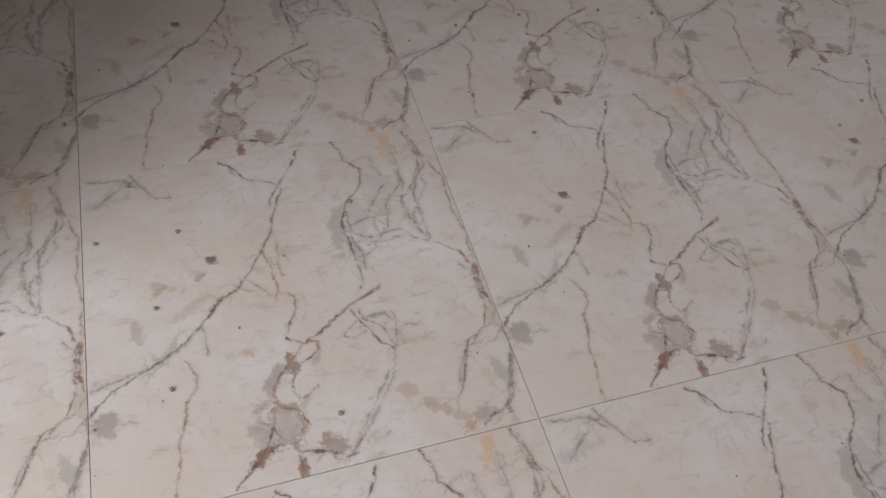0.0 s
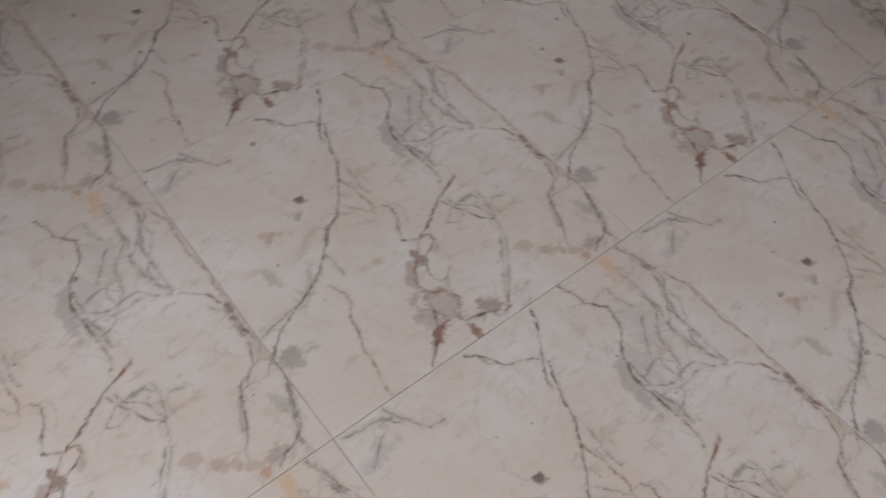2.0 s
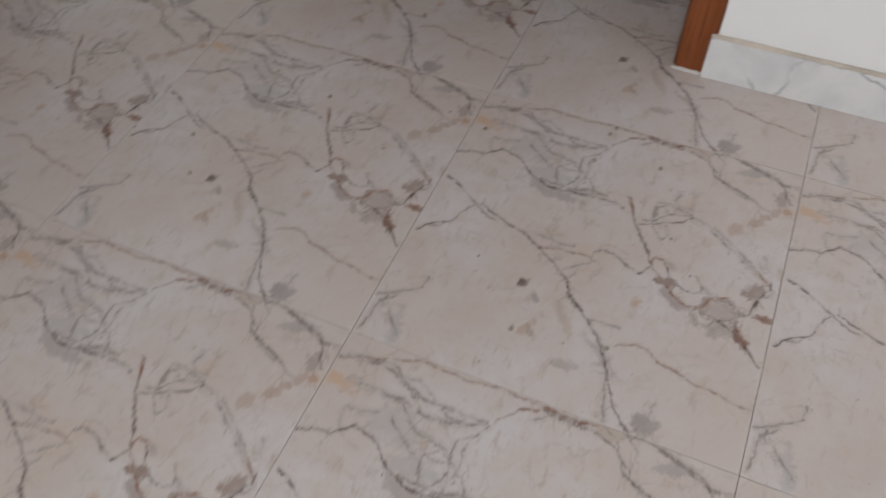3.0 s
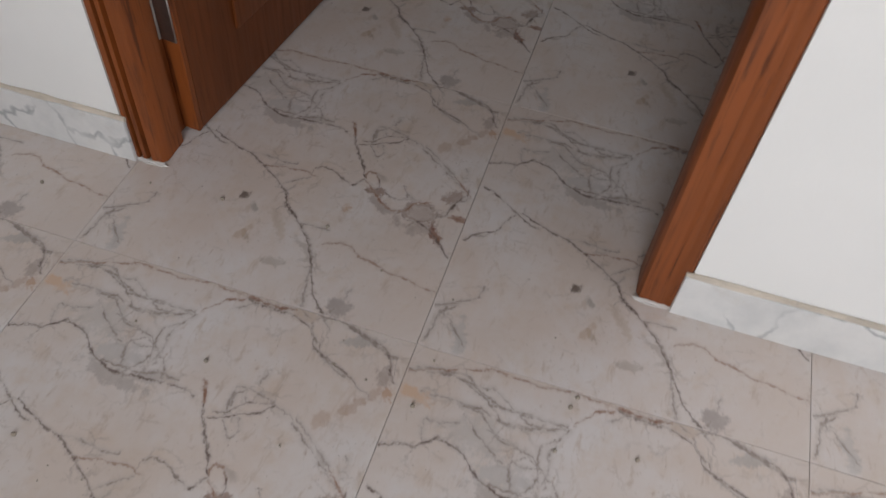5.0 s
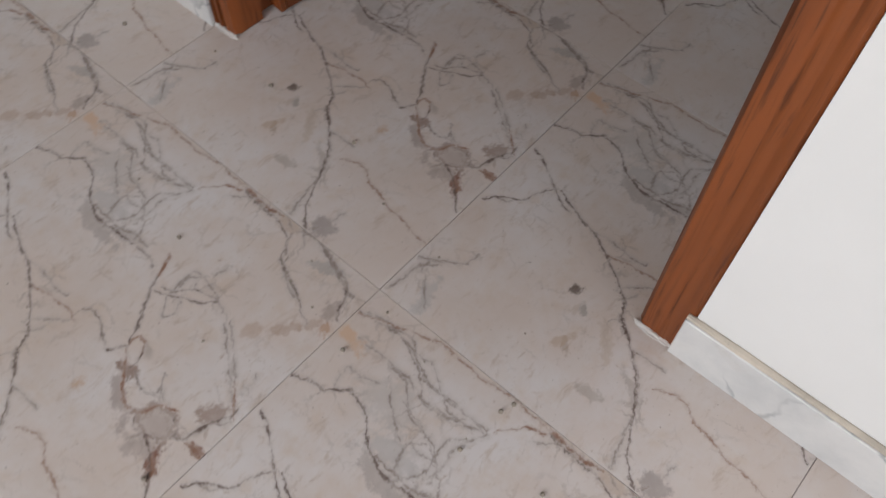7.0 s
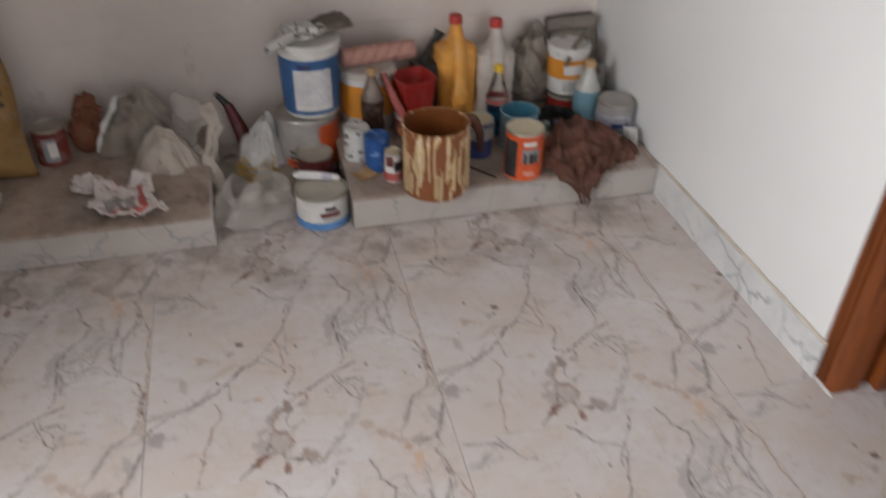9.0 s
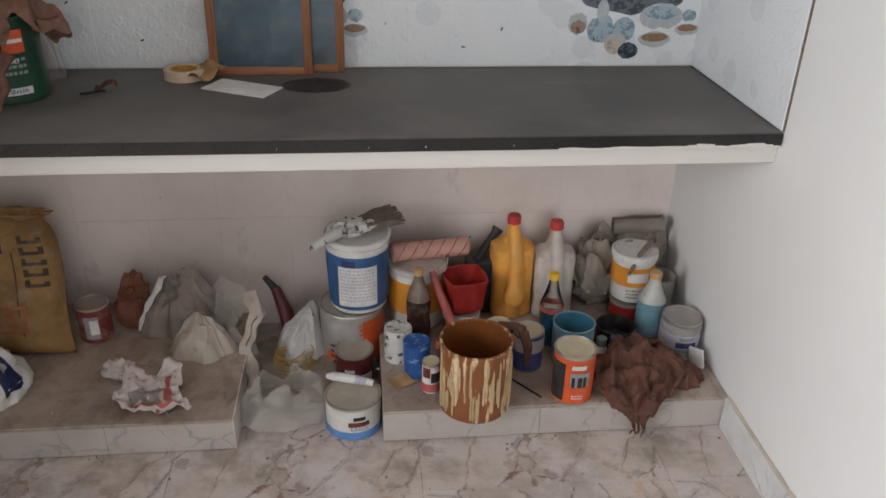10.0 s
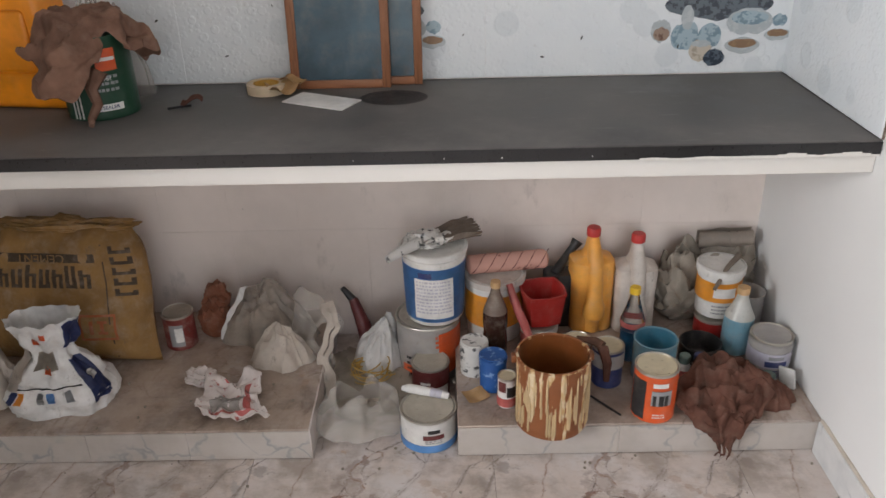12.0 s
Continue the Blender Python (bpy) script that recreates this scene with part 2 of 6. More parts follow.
mark(0.323, 0.645, 0.019, 0.016, 0, (0.12, 0.085, 0.068), 0.9)
mark(0.284, 0.594, 0.017, 0.012, 30, (0.34, 0.30, 0.27))
mark(0.178, 0.573, 0.024, 0.011, 40, (0.36, 0.28, 0.22), 0.6)
mark(0.032, 0.232, 0.034, 0.036, 0, (0.33, 0.285, 0.27), 0.8)
mark(0.412, 0.240, 0.078, 0.020, 57, (0.36, 0.30, 0.28), 0.8)
mark(0.375, 0.120, 0.030, 0.042, 20, (0.37, 0.31, 0.285), 0.7)
mark(0.432, 0.133, 0.040, 0.052, 0, (0.20, 0.115, 0.08), 0.9)
mark(0.432, 0.133, 0.031, 0.043, 0, (0.52, 0.46, 0.43), 0.95)
mark(0.356, 0.062, 0.038, 0.015, 35, (0.19, 0.07, 0.042), 0.95)
mark(0.447, 0.020, 0.011, 0.028, 0, (0.22, 0.10, 0.065), 0.85)
mark(0.470, 0.285, 0.016, 0.036, 0, (0.24, 0.15, 0.115), 0.85)
mark(0.525, 0.060, 0.040, 0.024, -30, (0.28, 0.19, 0.15), 0.75)
mark(0.660, 0.672, 0.022, 0.092, -8, (0.38, 0.335, 0.315), 0.7)
mark(0.690, 0.590, 0.018, 0.050, 10, (0.40, 0.355, 0.335), 0.6)
mark(0.725, 0.700, 0.040, 0.070, 0, (0.44, 0.42, 0.41), 0.6)
mark(0.800, 0.780, 0.050, 0.080, 0, (0.46, 0.43, 0.41), 0.5)
mark(0.835, 0.022, 0.020, 0.018, 0, (0.46, 0.29, 0.19), 0.8)
mark(0.860, 0.955, 0.020, 0.048, -15, (0.60, 0.42, 0.30), 0.9)
mark(0.880, 0.045, 0.030, 0.020, 0, (0.25, 0.19, 0.165), 0.6)
mark(0.720, 0.150, 0.034, 0.018, -30, (0.42, 0.29, 0.21), 0.45)
mark(0.775, 0.095, 0.052, 0.016, -40, (0.39, 0.26, 0.185), 0.5)
mark(0.823, 0.052, 0.034, 0.016, -30, (0.37, 0.24, 0.17), 0.5)
mark(0.183, 0.588, 0.034, 0.013, -30, (0.45, 0.33, 0.24), 0.6)
mark(0.377, 0.341, 0.020, 0.017, 0, (0.52, 0.35, 0.24), 0.8)
mark(0.987, 0.303, 0.030, 0.036, 0, (0.48, 0.37, 0.29), 0.6)
mark(0.197, 0.401, 0.055, 0.012, 55, (0.40, 0.35, 0.32), 0.6)
mark(0.119, 0.453, 0.018, 0.038, 0, (0.38, 0.33, 0.29), 0.6)
mark(0.254, 0.509, 0.070, 0.016, 30, (0.50, 0.41, 0.335), 0.5)
mark(0.955, 0.140, 0.016, 0.055, 20, (0.36, 0.34, 0.33), 0.6)
mark(0.060, 0.900, 0.070, 0.020, 15, (0.45, 0.43, 0.42), 0.6)
TILE = 0.6


def marble_tile(name, dust):
    n = Nodes(name)
    co = n.add("ShaderNodeTexCoord").outputs["Object"]
    cell = n.vec("FRACTION", n.vec("MULTIPLY", co, (1 / TILE, 1 / TILE, 0)), (0, 0, 0))
    w1 = n.vec("MULTIPLY", n.vec("SUBTRACT", n.noise(cell, 17, 6, 0.68, "Color"), (0.5, 0.5, 0.5)), (0.030, 0.030, 0))
    w2 = n.vec("MULTIPLY", n.vec("SUBTRACT", n.noise(cell, 75, 5, 0.8, "Color"), (0.5, 0.5, 0.5)), (0.022, 0.022, 0))
    p = n.vec("ADD", n.vec("ADD", cell, w1), w2)
    parts = n.add("ShaderNodeSeparateXYZ")
    n.wire(p, parts.inputs[0])
    u, v = parts.outputs[0], parts.outputs[1]
    both = {}
    for key, s in (("u", u), ("v", v)):
        c = n.add("ShaderNodeCombineColor")
        for i in range(3):
            n.wire(s, c.inputs[i])
        both[key] = c.outputs[0]
    best = {}
    for tone, along, width, pts in VEINS:
        k = 1 if along == "v" else 0
        pts = sorted(pts, key=lambda q: q[k])
        curve = n.add("ShaderNodeRGBCurve")
        cm = curve.mapping
        place = [(q[k], q[1 - k]) for q in pts]
        a, b = place[0][0], place[-1][0]
        wide = [(0.0, 0.0), (max(0.001, a - 0.002), 0.0)]
        for i, (s, d) in enumerate(place):
            s0, d0 = place[max(0, i - 1)]
            s1, d1 = place[min(len(place) - 1, i + 1)]
            slope = (d1 - d0) / max(1e-3, s1 - s0)
            taper = 0.75 if i in (0, len(place) - 1) else 1.0
            wide.append((s, min(1.0, (0.03 + (0.27 if tone == GREY else 0.29) * width * taper * math.sqrt(1 + min(slope * slope, 9))) * 20)))
        wide += [(min(0.999, b + 0.002), 0.0), (1.0, 0.0)]
        place = [(0.0, place[0][1])] + place + [(1.0, place[-1][1])]
        for ch, ps in ((0, place), (1, wide)):
            cv = cm.curves[ch]
            last = -1.0
            clean = []
            for x, y in ps:
                x = min(1.0, max(x, last + 0.0008))
                last = x
                clean.append((x, y))
            cv.points[0].location, cv.points[1].location = clean[0], clean[-1]
            for x, y in clean[1:-1]:
                cv.points.new(x, y)
            for pt in cv.points:
                pt.handle_type = "VECTOR"
        cm.update()
        n.wire(both[along], curve.inputs["Color"])
        sep = n.add("ShaderNodeSeparateColor")
        n.wire(curve.outputs[0], sep.inputs[0])
        off = n.math("ABSOLUTE", n.math("SUBTRACT", u if along == "v" else v, sep.outputs[0]))
        score = n.math("MULTIPLY_ADD", sep.outputs[1], 0.05, n.math("SUBTRACT", -0.03, off))
        best[tone] = n.math("MAXIMUM", best[tone], score) if tone in best else score
    # veins swell and thin out along their way
    swell = n.math("MULTIPLY", n.math("SUBTRACT", n.noise(cell, 26, 5, 0.7), 0.52), 0.016)
    for tone in best:
        best[tone] = n.math("ADD", best[tone], swell)
    cloud = n.noise(cell, 2.6, 6, 0.62)
    mottle = n.noise(cell, 11, 6, 0.65)
    ragged = n.math("SUBTRACT", n.noise(cell, 30, 5, 0.7), 0.5)
    fine = n.noise(co, 160, 4, 0.6)
    c = n.mix(n.ramp(cloud, 0.36, 0.66), (0.60, 0.518, 0.47), (0.64, 0.603, 0.595))
    c = n.mix(n.math("MULTIPLY", n.ramp(mottle, 0.48, 0.74), 0.5), c, (0.56, 0.445, 0.355))
    # drawn-out pale brown smears
    drag = n.noise(n.vec("MULTIPLY", cell, (1.0, 2.6, 1)), 9, 7, 0.72, distort=0.6)
    c = n.mix(n.math("MULTIPLY", n.ramp(drag, 0.54, 0.70), 0.7), c, (0.47, 0.375, 0.31))
    # faint hair cracks
    crack = n.edges()
    n.wire(n.vec("ADD", p, w2), crack.inputs["Vector"])
    crack.inputs["Scale"].default_value = 5.0
    hair = n.math("MULTIPLY", n.ramp(crack.outputs["Distance"], 0.0, 0.022, 1, 0), n.ramp(n.noise(cell, 6, 5, 0.6), 0.52, 0.64))
    c = n.mix(n.math("MULTIPLY", hair, 0.42), c, (0.40, 0.315, 0.265))
    spots = n.ramp(n.noise(n.vec("MULTIPLY", cell, (1.0, 1.6, 1)), 26, 6, 0.72, distort=0.5), 0.60, 0.72)
    c = n.mix(n.math("MULTIPLY", spots, n.ramp(cloud, 0.35, 0.62, 0.25, 0.8)), c, (0.39, 0.295, 0.235))
    fleck = n.math("MULTIPLY", n.ramp(n.noise(cell, 130, 2, 0.5), 0.69, 0.75), n.ramp(n.noise(cell, 8, 2), 0.45, 0.6))
    c = n.mix(n.math("MULTIPLY", fleck, 0.7), c, (0.20, 0.14, 0.11))
    # fine cracks that branch off near the veins
    near = n.math("MAXIMUM", best[GREY], best[DARK])
    net = n.edges()
    n.wire(n.vec("ADD", p, w1), net.inputs["Vector"])
    net.inputs["Scale"].default_value = 15.0
    web = n.math("MULTIPLY", n.ramp(net.outputs["Distance"], 0.0, 0.05, 1, 0), n.math("MULTIPLY", n.ramp(near, -0.055, -0.008), n.ramp(n.noise(cell, 9, 4), 0.46, 0.60)))
    c = n.mix(n.math("MULTIPLY", web, 0.6), c, (0.34, 0.29, 0.26))
    worn = n.ramp(n.noise(cell, 34, 5, 0.7), 0.30, 0.60, 0.15, 1.0)
    for x, y, a, b, turn, tone, strength in MARKS:
        spin = n.add("ShaderNodeMapping")
        spin.vector_type = "TEXTURE"
        spin.inputs["Location"].default_value = (x, y, 0)
        spin.inputs["Rotation"].default_value = (0, 0, turn)
        spin.inputs["Scale"].default_value = (a, b, 1)
        n.wire(p, spin.inputs["Vector"])
        flat = n.vec("MULTIPLY", spin.outputs[0], (1, 1, 0))
        d = n.math("MULTIPLY_ADD", ragged, 3.4, n.vec("LENGTH", flat, (0, 0, 0)))
        c = n.mix(n.math("MULTIPLY", n.ramp(d, 0.55, 1.2, strength, 0), n.ramp(mottle, 0.25, 0.55, 0.6, 1.0)), c, tone)
    # soft halo, then the line itself
    for tone, halo, col in ((GREY, 0.018, (0.46, 0.415, 0.39)), (BROWN, 0.012, (0.47, 0.385, 0.335)), (DARK, 0.012, (0.43, 0.375, 0.35))):
        c = n.mix(n.math("MULTIPLY", n.ramp(best[tone], -halo, 0.003), n.math("MULTIPLY", worn, 0.6)), c, col)
    for tone, soft, col in ((GREY, 0.0035, (0.265, 0.215, 0.192)), (BROWN, 0.004, (0.25, 0.125, 0.08)), (DARK, 0.0026, (0.135, 0.095, 0.082))):
        c = n.mix(n.math("MULTIPLY", n.ramp(best[tone], -soft, soft * 0.8), worn), c, col)
    # trodden grime, spread by world position
    grime = n.ramp(n.noise(n.add("ShaderNodeNewGeometry").outputs["Position"], 2.3, 6, 0.65), 0.5, 0.8)
    c = n.mix(n.math("MULTIPLY", grime, 0.22), c, (0.40, 0.33, 0.27))
    # brown noisy patches, denser towards the counter
    pos_xyz = n.add("ShaderNodeSeparateXYZ")
    n.wire(n.add("ShaderNodeNewGeometry").outputs["Position"], pos_xyz.inputs[0])
    counter_patch = n.math("MULTIPLY", n.ramp(pos_xyz.outputs[1], 0.55, 0.95), n.ramp(n.noise(n.add("ShaderNodeNewGeometry").outputs["Position"], 7, 6, 0.65), 0.42, 0.66))
    c = n.mix(n.math("MULTIPLY", counter_patch, 0.7), c, (0.27, 0.215, 0.175))
    if dust:
        c = n.mix(n.ramp(n.noise(co, 6, 6, 0.65), 0.15, 0.7, 0.25, 0.9), c, n.mix(n.ramp(n.noise(co, 9, 7, 0.7), 0.42, 0.66), (0.36, 0.27, 0.208), (0.165, 0.115, 0.085)))
    n.bump(fine, 0.05, 0.001)
    return n.done(c, n.ramp(n.noise(co, 9, 4), 0.3, 0.75, 0.30, 0.48), 0, 0.4)


def wall_paint(name, col):
    n = Nodes(name)
    co = n.add("ShaderNodeNewGeometry").outputs["Position"]
    broad, fine = n.noise(co, 1.7, 6, 0.6), n.noise(co, 130, 3, 0.6)
    c = n.mix(n.ramp(broad, 0.3, 0.7), scaled(col, 0.95), col)
    c = n.mix(n.math("MULTIPLY", n.ramp(n.noise(co, 9, 7, 0.7), 0.62, 0.8), 0.12), c, (0.55, 0.5, 0.45))
    n.bump(n.math("ADD", fine, n.math("MULTIPLY", broad, 2.0)), 0.12, 0.002)
    return n.done(c, 0.62, 0, 0.3)


def white_marble(name="white_veined_marble", warm=0.35, light=(0.68, 0.675, 0.67), dim=(0.55, 0.555, 0.56)):
    n = Nodes(name)
    co = n.add("ShaderNodeNewGeometry").outputs["Position"]
    warp = n.vec("ADD", co, n.vec("MULTIPLY", n.noise(co, 6, 4, 0.6, "Color"), (0.14, 0.14, 0.10)))
    a = n.edges()
    n.wire(warp, a.inputs["Vector"])
    a.inputs["Scale"].default_value = 6.5
    vein = n.math("MULTIPLY", n.ramp(a.outputs["Distance"], 0.0, 0.035, 1, 0), n.ramp(n.noise(co, 7, 3), 0.38, 0.6))
    c = n.mix(n.ramp(n.noise(co, 9, 5, 0.6), 0.35, 0.7), light, dim)
    c = n.mix(n.math("MULTIPLY", vein, 0.65), c, (0.20, 0.22, 0.24))
    c = n.mix(n.math("MULTIPLY", n.ramp(n.noise(co, 16, 6, 0.7), 0.56 - 0.4 * (warm - 0.35), 0.8), warm), c, (0.45, 0.40, 0.35))
    return n.done(c, 0.3, 0, 0.45)


def stained_wood(name, col, dark, along="z", rough=0.42):
    n = Nodes(name)
    co = n.add("ShaderNodeTexCoord").outputs["Object"]
    stretch = {"z": (1, 1, 0.06), "x": (0.06, 1, 1), "y": (1, 0.06, 1)}[along]
    g = n.vec("MULTIPLY", co, stretch)
    grain, broad = n.noise(g, 90, 5, 0.65, distort=0.4), n.noise(g, 16, 4, 0.6, distort=1.2)
    c = n.mix(n.ramp(broad, 0.3, 0.72), col, scaled(col, 0.72))
    c = n.mix(n.math("MULTIPLY", n.ramp(grain, 0.52, 0.68), 0.7), c, dark)
    streak = n.noise(n.vec("MULTIPLY", g, (1, 1, 0.5)), 45, 3, 0.5, distort=0.8)
    c = n.mix(n.math("MULTIPLY", n.ramp(streak, 0.60, 0.70), 0.4), c, dark)
    n.bump(grain, 0.15, 0.001)
    return n.done(c, n.ramp(grain, 0.3, 0.7, rough * 0.85, rough * 1.25), 0, 0.4)


def granite():
    n = Nodes("dusty_black_granite")
    co = n.add("ShaderNodeTexCoord").outputs["Object"]
    dust = n.ramp(n.noise(co, 3.0, 7, 0.65), 0.25, 0.7)
    speck = n.ramp(n.noise(co, 300, 2, 0.5), 0.62, 0.7)
    c = n.mix(n.math("MULTIPLY", dust, 0.8), (0.062, 0.058, 0.056), (0.20, 0.187, 0.177))
    c = n.mix(n.math("MULTIPLY", speck, 0.25), c, (0.2, 0.19, 0.18))
    wipe = n.ramp(n.noise(n.vec("MULTIPLY", co, (2, 9, 1)), 7, 5, 0.7), 0.60, 0.70)
    c = n.mix(n.math("MULTIPLY", wipe, 0.22), c, (0.27, 0.25, 0.235))
    return n.done(c, n.ramp(dust, 0, 1, 0.42, 0.7), 0, 0.4)


def bubble_tile():
    n = Nodes("white_bubble_relief_tile")
    co = n.add("ShaderNodeNewGeometry").outputs["Position"]
    def discs(scale, lo, hi, rnd=1.0):
        t = n.add("ShaderNodeTexVoronoi")
        n.wire(co, t.inputs["Vector"])
        t.inputs["Scale"].default_value, t.inputs["Randomness"].default_value = scale, rnd
        return n.ramp(t.outputs["Distance"], lo, hi, 1, 0), t.outputs["Color"]
    small, _ = discs(75, 0.25, 0.5)
    mid, midc = discs(28, 0.28, 0.36)
    big, bigc = discs(9.5, 0.30, 0.36)
    sep = n.add("ShaderNodeSeparateColor")
    n.wire(bigc, sep.inputs[0])
    some = n.math("MULTIPLY", big, n.ramp(sep.outputs[0], 0.35, 0.45))
    c = n.mix(n.ramp(n.noise(co, 5, 4), 0.3, 0.7), (0.755, 0.785, 0.81), (0.79, 0.81, 0.825))
    c = n.mix(n.math("MULTIPLY", some, 0.28), c, (0.52, 0.57, 0.60))
    c = n.mix(n.math("MULTIPLY", n.ramp(n.noise(co, 24, 5, 0.7), 0.62, 0.75), 0.3), c, (0.45, 0.40, 0.36))
    h = n.math("ADD", n.math("MULTIPLY", small, 0.6), n.math("ADD", mid, some))
    n.bump(h, 0.34, 0.003)
    return n.done(c, 0.28, 0, 0.5)


def dripped(name, base, drip, lo=0.5):
    """A coat with runs of another paint down the side."""
    n = Nodes(name)
    co = n.add("ShaderNodeTexCoord").outputs["Object"]
    runs = n.noise(n.vec("MULTIPLY", co, (1, 1, 0.10)), 62, 3, 0.5)
    brk = n.noise(n.vec("MULTIPLY", co, (1, 1, 0.4)), 24, 4, 0.6)
    f = n.ramp(n.math("ADD", runs, n.math("MULTIPLY", n.math("SUBTRACT", brk, 0.5), 0.7)), lo, lo + 0.06)
    c = n.mix(n.noise(co, 18, 4), scaled(base, 0.7), scaled(base, 1.2))
    c = n.mix(f, c, n.mix(n.ramp(n.noise(co, 45, 3), 0.4, 0.6), drip, (0.68, 0.55, 0.36)))
    n.bump(f, 0.5, 0.002)
    return n.done(c, 0.5)


def blotched(name, base, spot, scale=60, lo=0.55, rough=0.5):
    n = Nodes(name)
    co = n.add("ShaderNodeTexCoord").outputs["Object"]
    f = n.ramp(n.noise(co, scale, 5, 0.6), lo, lo + 0.06)
    c = n.mix(n.noise(co, scale * 0.4, 4), scaled(base, 0.75), scaled(base, 1.15))
    n.bump(n.noise(co, scale * 2, 3), 0.25, 0.001)
    return n.done(n.mix(f, c, spot), rough)


def film_plastic(name, col, clear=0.5):
    """Thin dusty plastic: milky, partly see-through."""
    n = Nodes(name)
    co = n.add("ShaderNodeTexCoord").outputs["Object"]
    c = n.mix(n.ramp(n.noise(co, 14, 6, 0.65), 0.35, 0.7), col, scaled(col, 0.62))
    n.bump(n.noise(co, 45, 4, 0.6), 0.35, 0.003)
    n.done(c, 0.35, 0, 0.5)
    n.bsdf.inputs["Alpha"].default_value = 1 - clear
    return n.mat


def glassy(name, col, rough=0.08):
    n = Nodes(name)
    co = n.add("ShaderNodeTexCoord").outputs["Object"]
    n.bump(n.noise(co, 30, 2), 0.1, 0.001)
    n.done(col, rough, 0, 0.5, 1.0)
    n.bsdf.inputs["IOR"].default_value = 1.3
    return n.mat


